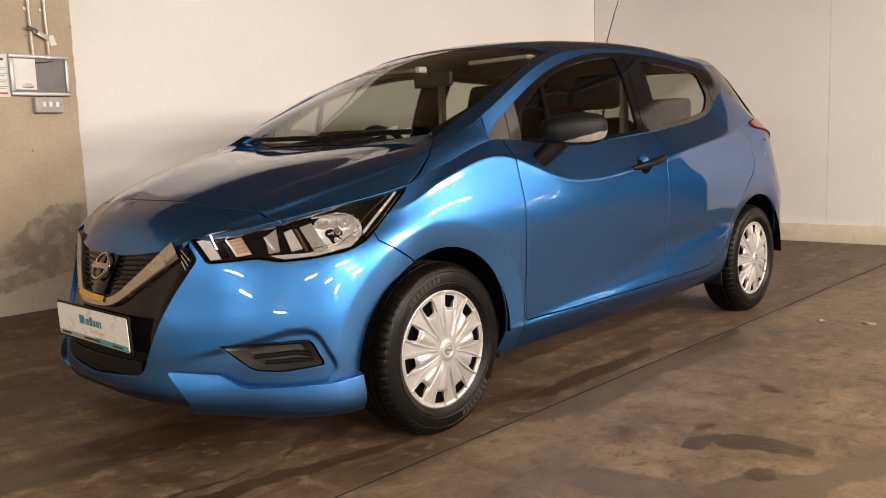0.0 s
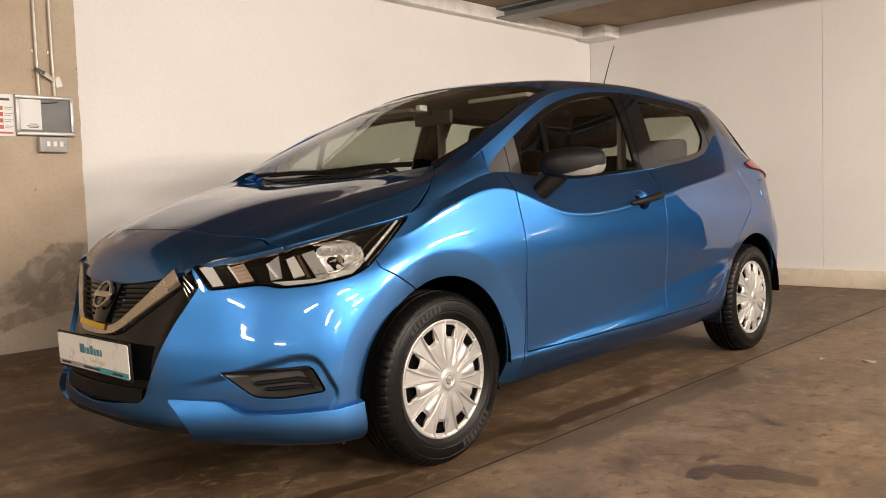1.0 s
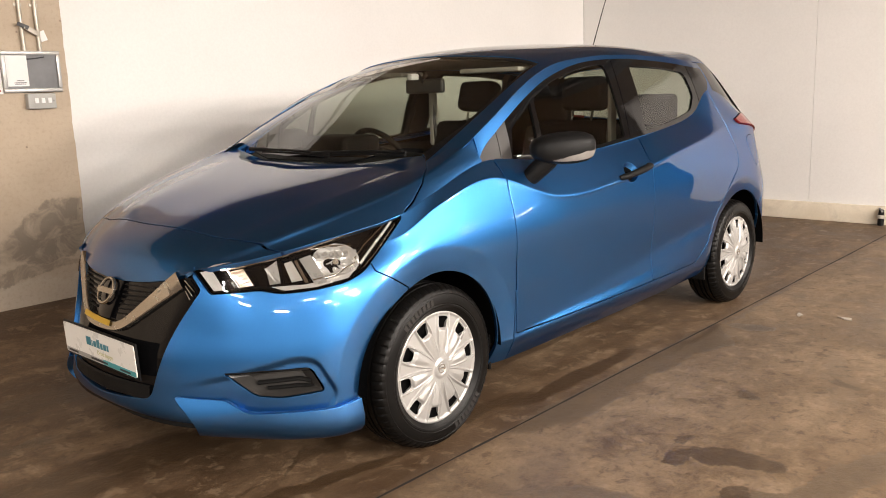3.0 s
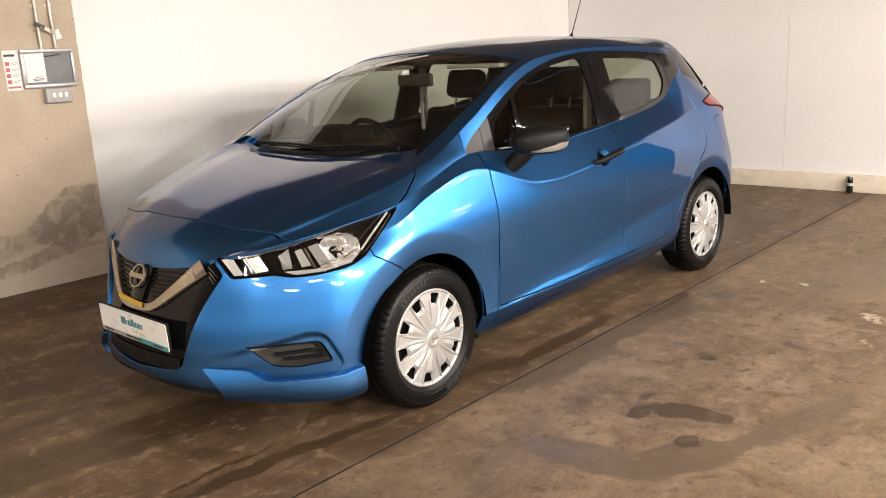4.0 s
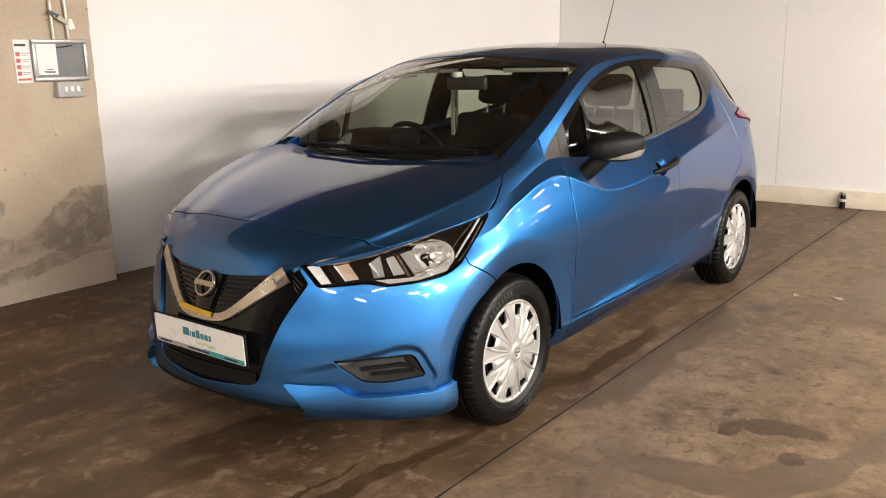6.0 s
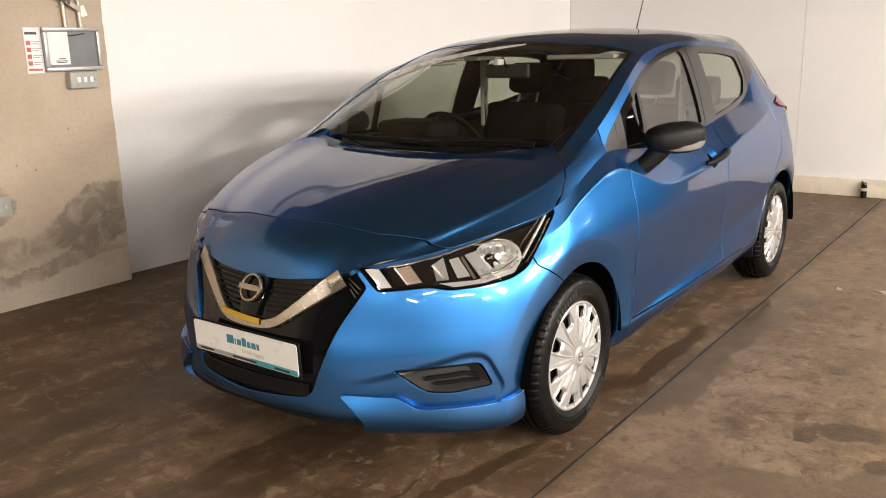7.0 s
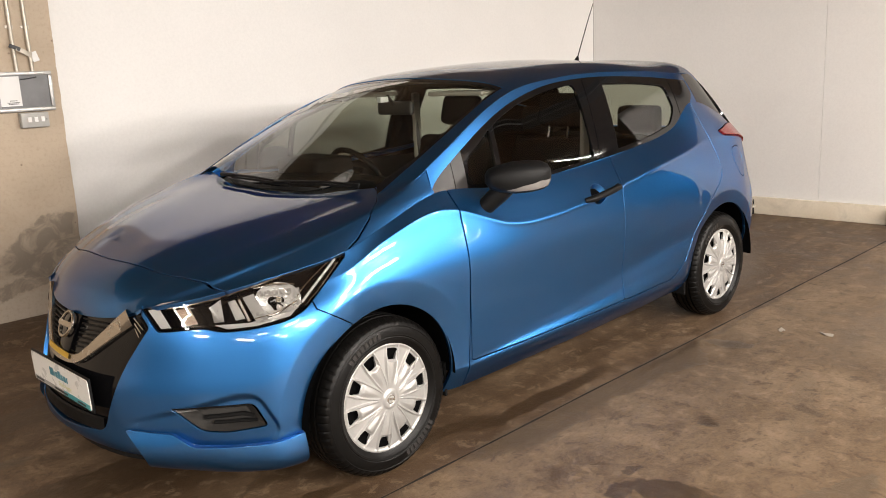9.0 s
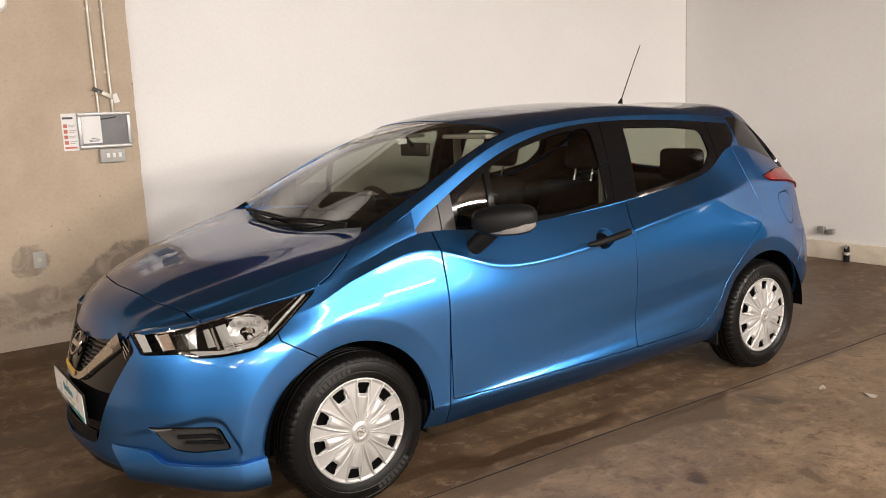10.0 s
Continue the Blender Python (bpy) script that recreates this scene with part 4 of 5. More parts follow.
def car_skins():
    lines = [np.array(r) for r in LINES]
    low, crease, belt = lines[5], lines[6], lines[7]
    lines = lines[:6] + [crease * .86 + low * .14, crease, crease * .86 + belt * .14, belt]
    lines = [[tuple(p) for p in r] for r in lines]
    wrap = [flip_y(r[:0:-1]) + r for r in lines]
    half_cols = [40] * 7 + [44] * 8 + [16, 16]
    A = loft(wrap, [10, 10, 14, 16, 16, 12, 5, 5, 16], half_cols[::-1] + half_cols, (1.1, 0, .5))
    half, ridge, roll = (np.array(a) for a in (bonnet_half, bonnet_ridge, bonnet_roll))
    inner = ridge * .88 + half * .12 + np.array((0, 0, -.0015))
    outer = ridge * .22 + roll * .78 + np.array((0, 0, .0012))
    edge = belt_line[2:9] + [(.47, .748, .982)]
    # a narrow steep facet just outside the ridge, then a flatter run down to the edge
    drop = np.array((0, .35, .9, 1, 1, .8, 0, 0))[:, None]
    toward = np.array(edge) - roll
    toward[:, 2] = 0
    toward /= np.linalg.norm(toward, axis=1, keepdims=True)
    facet_line = roll + toward * .020 + np.array((0, 0, -.015))
    hip = facet_line * drop + (roll * .5 + np.array(edge) * .5 + np.array((0, .003, .002))) * (1 - drop)
    lines = [bonnet_mid, bonnet_half, [tuple(p) for p in inner], bonnet_ridge, [tuple(p) for p in outer], bonnet_roll, [tuple(p) for p in hip], edge]
    H = loft(both(lines), [8, 8, 14, 8, 8, 40, 40, 40, 40, 8, 8, 14, 8, 8], 26, (0, 0, 0.3), fair)
    T = loft(both([roof_mid, roof_half, roof_near, roof_rail]), [24, 30, 40, 40, 30, 24], 26, (1.2, 0, 0.5), fair, fair)
    xs = [.335, .46, .66, .95, 1.3, 1.6, 1.9, 2.2, 2.44, 2.70, 2.91]
    low = at_x(belt_line, xs)
    high = at_x(roof_rail, [.345, .45, .66, .95, 1.3, 1.6, 1.9, 2.2, 2.46, 2.70])[:10] + [(2.89, .600, 1.13)]
    sides = []
    for sign in (-1, 1):
        a = np.array(low) * (1, sign, 1)
        b = np.array(high) * (1, sign, 1)
        mid = (a + b) / 2 + np.array((0, sign * .012, .004)) * np.sin(np.linspace(0, math.pi, len(a)))[:, None]
        sides.append(loft([a, mid, b], [50, 50], [14, 16, 20, 22, 22, 20, 20, 22, 22, 16], (1.3, 0, 1.0)))
    return A, H, T, sides


def diag(V):
    """Coordinates along the headlamp and up."""
    return np.stack([.81 * V[:, 0] + .585 * np.abs(V[:, 1]), V[:, 2]], 1)


def side(V):
    return V[:, [0, 2]]


def front(V):
    return np.stack([np.abs(V[:, 1]), V[:, 2]], 1)


def top(V):
    return np.stack([V[:, 0], np.abs(V[:, 1])], 1)


FRONT_ARCH, REAR_ARCH = ((-.02, .305), .345), ((2.505, .305), .352)
lamp_outline = rounded([(-.322, .722, .004), (-.272, .650, .01), (-.115, .664, .02), (-.055, .652, .02), (.03, .657, .03), (.155, .676, .03), (.215, .704, .02), (.36, .850, .008), (.352, .873, .008), (.12, .95, 0), (-.2, .90, 0)], 6)
grille_outline = rounded([(-.5, .80, 0), (.385, .80, 0), (.395, .70, .004), (.428, .66, .012), (.352, .53, .05), (.315, .42, .05), (.275, .298, .035), (0, .275, .1), (-.5, .275, 0)], 6)
fog_outline = rounded([(-.247, .402, .005), (.025, .416, .02), (.066, .338, .015), (-.07, .322, .03), (-.15, .329, .02)], 6)
brow_outline = rounded([(-.44, .338, 0), (-.02, .448, .03), (.045, .440, .03), (.105, .33, .02), (.07, .26, 0), (-.40, .26, 0)], 5)
splitter_outline = rounded([(-.412, .320, .003), (-.245, .317, .012), (-.178, .278, .025), (.08, .283, .04), (.30, .305, 0), (.30, .10, 0), (-.33, .10, 0), (-.333, .236, .01)], 6)
front_door = rounded([(.418, 1.3, 0), (.412, .95, .02), (.408, .65, .1), (.418, .42, .05), (.424, .322, .012), (1.2, .326, .1), (1.482, .330, .012), (1.485, .6, .1), (1.465, .90, .05), (1.53, 1.01, .02), (1.53, 1.3, 0)], 6)
rear_door = rounded([(1.53, 1.3, 0), (1.53, 1.01, .02), (1.465, .90, .05), (1.485, .6, .1), (1.482, .330, .012), (1.93, .338, .03), (2.06, .40, .06), (2.17, .56, .06), (2.33, .715, .06), (2.45, .80, .05), (2.49, .90, .06), (2.46, 1.03, .05), (2.43, 1.3, 0)], 6)
bumper_front = [(-3, -1), (-.02, -1), (-.163, .624), (-.284, .700), (-.30, .85), (-.30, 2), (-3, 2)]
bumper_rear = [(2.80, -1), (2.815, .56), (2.93, .745), (3.6, .745), (3.6, -1)]
tail_outline = rounded([(2.60, 1.046, .004), (2.75, 1.072, .04), (2.95, 1.066, .02), (3.3, 1.06, 0), (3.3, .93, 0), (2.965, .935, .02), (2.92, .975, .02), (2.82, 1.0, .03), (2.645, 1.018, .01)], 6)
fuel_outline = rounded([(2.675, .945, .05), (2.79, .955, .05), (2.815, .86, .06), (2.76, .765, .04), (2.70, .80, .05), (2.665, .88, .04)], 6)
# glass outlines along the flank (x, z)
daylight = rounded([(.318, .996, .004), (.384, 1.054, .05), (.529, 1.139, .1), (.68, 1.218, .1), (.85, 1.285, .15), (1.05, 1.338, .15), (1.25, 1.373, .2), (1.6, 1.390, .3), (2.05, 1.372, .3), (2.50, 1.334, .01), (2.50, 1.262, .02), (2.44, 1.211, .02), (2.31, 1.152, .08), (2.19, 1.088, .05), (1.94, 1.046, .1), (1.6, 1.018, .1), (1.30, .995, .1), (1.0, .974, .2), (.46, .976, .05)], 6)
quarter_glass = rounded([(.530, .998, .015), (.560, 1.108, .01), (.728, 1.208, .008), (.715, .996, .01)], 5)
door_glass = rounded([(.745, .997, .01), (.752, 1.220, .02), (.90, 1.278, .1), (1.05, 1.314, .1), (1.22, 1.344, .15), (1.425, 1.364, .05), (1.412, 1.022, .012), (1.2, .998, .1)], 6)
rear_glass = rounded([(1.615, 1.038, .012), (1.648, 1.352, .012), (2.0, 1.340, .1), (2.235, 1.315, .04), (2.252, 1.19, .03), (2.17, 1.112, .03), (1.94, 1.070, .1)], 6)
cup_outline = [(1.285 + .056 * math.cos(a), .870 + .043 * math.sin(a) + .010 * math.cos(a)) for a in np.arange(24) * math.pi / 12]
GAP = .0033


def take(S, f):
    return keep(S, f + GAP), keep(S, GAP - f)


def build_body(car):
    A, H, T, G = car_skins()
    y = np.abs(A.V[:, 1])
    # flared arches, fog brow, splitter, handle cups
    for (c, r), w in ((FRONT_ARCH, .086), (REAR_ARCH, .075)):
        d = np.hypot(A.V[:, 0] - c[0], A.V[:, 2] - c[1])
        turn_in = np.where(y > .55, np.clip(r + w - d, 0, w + .01), 0)
        A.V[:, 1] += np.sign(A.V[:, 1]) * (-.20 * turn_in)
    plain = Skin(A.V.copy(), A.F, normals_of(A.V, A.F), A.W)
    q = diag(A.V)
    f = np.where(A.V[:, 0] < -.05, span(brow_outline, q), 1)
    A.V = A.V - A.N * (.010 * smooth01((q[:, 0] + .42) / .26) * smooth01((.006 - f) / .014))[:, None]
    A.N = normals_of(A.V, A.F)
    master = Skin(A.V.copy(), A.F, A.N.copy(), A.W)

    # near-black inner shell, added so that every panel gap looks shaded
    inner = Skin(A.V - A.N * .024, A.F, A.N, A.W)
    for (c, r) in (FRONT_ARCH, REAR_ARCH):
        inner = keep(inner, r + .004 - np.hypot(inner.V[:, 0] - c[0], inner.V[:, 2] - c[1]))
    f = np.where(inner.V[:, 0] < .1, span(lamp_outline, diag(inner.V)), 1)
    inner = keep(inner, -f - .004)
    f = np.where(inner.V[:, 0] < -.1, span(fog_outline, diag(inner.V)), 1)
    inner = keep(inner, -f - .006)
    panel("inner_shell", inner, VOID, car, "black shell added behind the panels to darken the gaps", depth=0)

    for (c, r) in (FRONT_ARCH, REAR_ARCH):
        d = np.hypot(A.V[:, 0] - c[0], A.V[:, 2] - c[1])
        A = keep(A, np.where(np.abs(A.V[:, 1]) > .3, r - d, -1))
    lamp, A = take(A, np.where(A.V[:, 0] < .1, span(lamp_outline, diag(A.V)), 1))
    fog, A = take(A, np.where(A.V[:, 0] < -.1, span(fog_outline, diag(A.V)), 1))
    gr, A = take(A, np.where(A.V[:, 0] < -.4, span(grille_outline, front(A.V)), 1))
    bump_f, A = take(A, span(bumper_front, side(A.V)))
    doors, A = take(A, np.where(np.abs(A.V[:, 1]) > .5, span(front_door, side(A.V)), 1))
    rdoors, A = take(A, np.where(np.abs(A.V[:, 1]) > .5, span(rear_door, side(A.V)), 1))
    f = span(cup_outline, side(doors.V))
    cup, doors = keep(doors, f), keep(doors, -f)
    tail, A = take(A, np.where(A.V[:, 0] > 2.5, span(tail_outline, side(A.V)) + np.maximum(0, .52 - np.abs(A.V[:, 1])), 1))
    bump_r, A = take(A, span(bumper_rear, side(A.V)))
    gate, A = take(A, np.where(A.V[:, 0] > 2.7, np.abs(A.V[:, 1]) - .60 + np.where(A.V[:, 0] > 2.86, 0, 1), 1))
    flap, A = take(A, np.where(A.V[:, 1] < -.5, span(fuel_outline, side(A.V)), 1))
    wing, A = take(A, A.V[:, 0] - .408)

    # the bonnet skin: nose strip, bonnet, wing tops
    shut = [(-.615, -.2)] + [(-.615 + .31 * v * v, v) for v in np.linspace(0, .66, 16)] + [(-.48, .9), (-.118, .9), (-.112, .793), (-.06, .785), (.02, .757), (.10, .705), (.165, .638), (.185, .60), (.145, .44), (.10, .25), (.075, 0), (.075, -.2)]
    bonnet, H = take(H, span(shut, top(H.V)))
    nose, H = take(H, H.V[:, 0] + .30)
    wing_top = keep(H, np.maximum(.6 - np.abs(H.V[:, 1]), H.V[:, 0] - np.clip(.34 + 2.0 * (1.085 - H.V[:, 2]), .33, .385)))

    fb = panel("front_bumper", bump_f, PAINT, car, "blue painted front bumper with sculpted corners")
    panel("nose_panel", nose, PAINT, fb)
    wings = keep(plain, np.where(plain.V[:, 0] < -.1, span(splitter_outline, diag(plain.V)), 1))
    arch = np.hypot(wings.V[:, 0] - FRONT_ARCH[0][0], wings.V[:, 2] - FRONT_ARCH[0][1])
    wings = keep(wings, FRONT_ARCH[1] + .004 - arch)
    wings.V = wings.V + wings.N * (.010 + .22 * np.clip(.32 - wings.V[:, 2], 0, .11))[:, None]
    wings.N = normals_of(wings.V, wings.F)
    for S in halves(wings):
        panel("splitter", S, PAINT, fb, "blue splitter wing below the fog recess", depth=.035, lip=.003)
    panel("bonnet", bonnet, PAINT, car, "blue metallic bonnet with raised ridges")
    for S, W2, sd in zip(halves(wing), halves(wing_top), (1, -1)):
        w = panel("front_wing", S, PAINT, car)
        panel("wing_top", W2, PAINT, w)
    for S in halves(A):
        panel("body_side", S, PAINT, car, "blue body side with sill and rear quarter")
    panel("tailgate", gate, PAINT, car, "blue tailgate")
    panel("rear_bumper", bump_r, PAINT, car, "blue rear bumper")
    door_obs = [panel("front_door", S, PAINT, car, "blue front door with black frame") for S in halves(doors)]
    for S, d in zip(halves(cup), door_obs):
        pocket("handle_cup", S, PAINT, d, .030, shrink=.66, label="blue scooped cup behind the handle")
    rdoor_obs = [panel("rear_door", S, PAINT, car, "blue rear door with black frame") for S in halves(rdoors)]
    panel("fuel_flap", flap, PAINT, car)
    for S in halves(tail):
        panel("tail_lamp", S, RED_LENS, car, "red wrap-round tail lamp", offset=-.010, depth=.03)

    # roof shell
    T = keep(T, np.where(T.V[:, 0] < .35, -span(shut, top(T.V)), -1))
    e = np.abs(T.W[:, 1] - 3)          # 0 in the middle, 3 at the rail
    glassf = np.maximum(np.maximum(e - 2.48, T.W[:, 0] - 3.02), -T.W[:, 0] - 1)
    screen, T = take(T, glassf)
    low_corner = .40 * np.clip(1.15 - screen.W[:, 0], 0, .8)
    frit = np.maximum(np.maximum(np.abs(screen.W[:, 1] - 3) - 2.33 + low_corner, screen.W[:, 0] - 2.93), .47 - screen.W[:, 0])
    clear, border = keep(screen, frit), keep(screen, -frit)
    ws = panel("windscreen", clear, GLASS, car, "tinted laminated windscreen", depth=0, offset=.004)
    ws.visible_shadow = False
    s = np.clip((clear.V[:, 1] + .10) / .6, 0, 1.2)
    band = keep(clear, np.maximum(np.abs(clear.W[:, 0] - (2.90 - .66 * s)) - .04 - .11 * s, -clear.V[:, 1] - .10))
    panel("sun_strip", band, FILM, ws, "silver-grey film strip along the top", depth=0, offset=.0025)
    foot = keep(border, border.W[:, 0] - .398)
    border = keep(border, .398 - border.W[:, 0])
    panel("screen_foot", foot, MATT_BLACK, ws, "matt black foot of the windscreen", depth=.006, offset=.003)
    panel("screen_border", border, GLOSS_BLACK, ws, "black printed border of the windscreen", depth=.006, offset=.003)
    rail, T = take(T, 2.55 - np.abs(T.W[:, 1] - 3))
    for S in halves(rail):
        f = S.W[:, 0] - 7.0
        arail = keep(S, f)
        panel("roof_rail", arail, PAINT, car)
        panel("rear_pillar", keep(S, -f), GLOSS_BLACK, car, "gloss black rear pillar trim")
    roof, T = take(T, T.W[:, 0] - 7.15)
    panel("roof", roof, PAINT, car, "blue metallic roof")
    rg = panel("rear_screen", T, DARK_GLASS, car, "dark tinted rear screen", depth=.004)
    rg.visible_shadow = False

    # flank glass and its frames
    for S, d1, d2 in zip(G, door_obs, rdoor_obs):
        q = side(S.V)
        rimS = keep(S, -span(daylight, q) - .001)
        panel("upper_frame", keep(rimS, rimS.V[:, 0] - 2.52), PAINT, car)
        panel("rear_pillar", keep(rimS, 2.523 - rimS.V[:, 0]), GLOSS_BLACK, car, "gloss black rear pillar trim")
        D = keep(S, span(daylight, q))
        for outline, owner, name, mat in ((quarter_glass, d1, "quarter_glass", SIDE_GLASS), (door_glass, d1, "window_glass", SIDE_GLASS), (rear_glass, d2, "window_glass", DARK_GLASS)):
            pane = keep(D, span(outline, side(D.V)))
            D = keep(D, -span(outline, side(D.V)) - .0005)
            ob = panel(name, pane, mat, owner, depth=0, offset=.009)
            ob.visible_shadow = False
        sail, D = take(D, D.V[:, 0] - .462)
        panel("sail_panel", sail, GREY_TRIM, car, "dark grey triangular trim", depth=.006)
        f1, D = take(D, D.V[:, 0] - (1.452 + .12 * (D.V[:, 2] - 1.0)))
        grey, f1 = keep(f1, f1.V[:, 0] - .53), keep(f1, .53 - f1.V[:, 0])
        panel("frame_front", grey, GREY_TRIM, d1, depth=.01)
        panel("window_frame", f1, GLOSS_BLACK, d1, "black window frame", depth=.012)
        f2, D = take(D, D.V[:, 0] - 2.30)
        panel("window_frame", f2, GLOSS_BLACK, d2, "black window frame", depth=.012)
        panel("handle_panel", D, GLOSS_BLACK, d2, "black pillar panel with hidden handle", depth=.012)
    return master, lamp, fog, gr, door_obs, rdoor_obs, fb


def build_wheel(car, x, sign):
    """Steel wheel with a silver cover of ten vents; the tyre's blocks are cut in its shoulders."""
    R = .299
    cy = sign * .737
    hub = tagged(new("wheel"), "", "")
    hub.parent = car
    hub.location = (x, cy, R - .004)
    hub.rotation_euler = (0, radians(11 if x < 1 else 3), 0 if sign < 0 else math.pi)
    # profile from the inner bead over the tread to the outer bead (outer is -y)
    prof = [(.200, .085), (.222, .094), (.255, .095), (.278, .087), (.290, .074), (.296, .060), (.2975, .048), (.290, .047), (.290, .038), (.2985, .037), (.299, .014), (.291, .013), (.291, .004), (.299, .003),
            (.299, -.010), (.291, -.011), (.291, -.020), (.299, -.021), (.2985, -.040), (.290, -.041), (.290, -.049), (.2975, -.050), (.296, -.062), (.290, -.075), (.283, -.085), (.279, -.088), (.268, -.0925), (.266, -.0915), (.262, -.0925), (.258, -.0945), (.234, -.0960), (.231, -.0945), (.228, -.0955), (.222, -.094), (.215, -.088), (.200, -.080)]
    n = 300
    bm = lathe(prof, n)
    bm.verts.ensure_lookup_table()
    m = len(prof)
    for k in range(n):
        for i in range(m):
            r, yy = prof[i]
            if k % 5 == 0 and (.058 <= abs(yy) <= .089) and r > .27:
                v = bm.verts[k * m + i]
                v.co.x *= (r - .004) / r
                v.co.z *= (r - .004) / r
    part("tyre", bm, RUBBER, hub, "black road tyre with shallow tread", 25)
    # raised lettering on the sidewall, as plain bars
    word = None
    for c0 in (1.9, 5.2):
        for j in range(8):
            bar_mesh = box((-.011, -.0008, -.0065), (.011, .0016, .0065)) if word is None else None
            if word is None:
                ob = part("sidewall_bar", bar_mesh, GREY_TRIM, hub, smooth=0)
                word = ob.data
            else:
                ob = link_mesh("sidewall_bar", word, None, hub)
            ob.matrix_basis = Matrix.Rotation(-(c0 + j * .085), 4, "Y") @ Matrix.Translation((.246, -.0960, 0))
    part("steel_rim", lathe([(.204, .08), (.196, .05), (.19, -.04), (.196, -.070), (.205, -.078), (.06, -.050), (.001, -.050)], 48), VOID, hub, "black steel rim behind the cover")
    # cover: polar relief with ten paddle spokes between bulging petals, cut by ten vents
    RC, nr, na = .211, 64, 480
    rs = np.linspace(.004, RC, nr)
    an = np.arange(na) * 2 * math.pi / na
    rr, aa = np.meshgrid(rs, an, indexing="ij")
    sector = (aa % (2 * math.pi / 10)) - math.pi / 10           # 0 in the middle of a vent
    across = rr * np.abs(sector)
    edge = rr * math.pi / 10 - across                            # distance from a spoke's middle line
    dome = .017 * (1 - (rr / RC) ** 2)
    half = .0035 + .0245 * smooth01((rr - .04) / .19) + .006 * smooth01((rr - .15) / .05)
    fade = smooth01((rr - .040) / .025) * smooth01((.200 - rr) / .012)
    rib = np.exp(-((edge - half) / .0026) ** 2) * .0030 * fade
    paddle = -.0050 * smooth01((half - .001 - edge) / .006) * fade * smooth01((rr - .06) / .05)
    petal = .0060 * smooth01((edge - half - .003) / .020) * smooth01((rr - .05) / .05) * smooth01((.147 - rr) / .012)
    sink = -.0045 * smooth01((edge - half - .001) / .004) * smooth01((rr - .134) / .010) * smooth01((.196 - rr) / .006)
    boss = .006 * smooth01((.040 - rr) / .012) - .004 * smooth01((.022 - rr) / .004)
    lip = -.012 * smooth01((rr - .203) / .008) + .0020 * np.exp(-((rr - .198) / .004) ** 2)
    yy = -(.080 + dome + rib + paddle + petal + sink + boss + lip)
    V = np.stack([rr * np.cos(aa), yy, rr * np.sin(aa)], -1).reshape(-1, 3)
    idx = np.arange(nr * na).reshape(nr, na)
    a, b = idx[:-1], idx[1:]
    q = np.stack([a, np.roll(a, -1, 1), np.roll(b, -1, 1), b], -1).reshape(-1, 4)
    F = np.concatenate([q[:, :3], q[:, [0, 2, 3]]])
    N = normals_of(V, F)
    if N[:, 1].mean() > 0:
        F, N = F[:, ::-1], -N
    W = np.stack([(rr - .165).ravel(), (rr * sector).ravel()], 1)
    S = Skin(V, F, N, W)
    vent = rounded([(-.021, -.0185, .007), (.021, -.0265, .007), (.021, .0265, .007), (-.021, .0185, .007)], 4)
    S = keep(S, -span(vent, S.W))
    panel("wheel_cover", S, SILVER, hub, "silver plastic wheel cover with ten vents", depth=.010, lip=.001)
    bm = lathe([(.001, -.1005), (.018, -.1005), (.021, -.0985), (.021, -.092)], 40)
    cap = part("centre_cap", bm, SILVER, hub)
    bm = lathe([(.0135, -.1008), (.0135, -.1022), (.0165, -.1022), (.0165, -.1008)], 40)
    add_box(bm, (-.018, -.1025, -.0032), (.018, -.1006, .0032), .0005, 1)
    part("badge", bm, CHROME, cap, "plain chrome ring-and-bar badge")
    return hub


def build_wheels(car):
    for x in (0, 2.525):
        for sign in (-1, 1):
            build_wheel(car, x, sign)
    for (c, r), in (((FRONT_ARCH),), ((REAR_ARCH),)):
        for sign in (-1, 1):
            bm = bmesh.new()
            rows = []
            for a in np.linspace(-.02, math.pi + .02, 40):
                rows.append([bm.verts.new((c[0] + (r + g) * math.cos(a), sign * yy, c[1] + (r + g) * math.sin(a))) for yy, g in ((.845, .003), (.80, .006), (.70, .012), (.55, .012))])
            for p, q in zip(rows[:-1], rows[1:]):
                for i in range(3):
                    bm.faces.new((p[i], p[i + 1], q[i + 1], q[i]))
            w = bmesh.ops.contextual_create(bm, geom=[row[3] for row in rows])
            part("arch_liner", bm, VOID, car, "black felt wheel arch liner")
    # mud flap behind the rear wheels and floor pan
    for sign in (-1, 1):
        part("mud_flap", box((2.135, sign * .66, .20), (2.15, sign * .815, .33), .004), MATT_BLACK, car)
        part("mud_flap", box((.322, sign * .62, .19), (.335, sign * .79, .33), .004), MATT_BLACK, car)
    part("floor_pan", box((-.60, -.62, .20), (2.95, .62, .25), .02), VOID, car, "black underbody")
    part("sump", box((-.35, -.35, .155), (.25, .35, .22), .03), VOID, car)
    part("rear_axle", tube([(2.5, -.65, .26), (2.5, .65, .26)], .04, 12), VOID, car)


def lamp_spot(master, p, z, sign, back=0.0):
    ok = (np.sign(master.V[:, 1]) == sign) & (master.V[:, 0] < .1)
    return fitted(master, diag(master.V), (p, z), ok, -back)


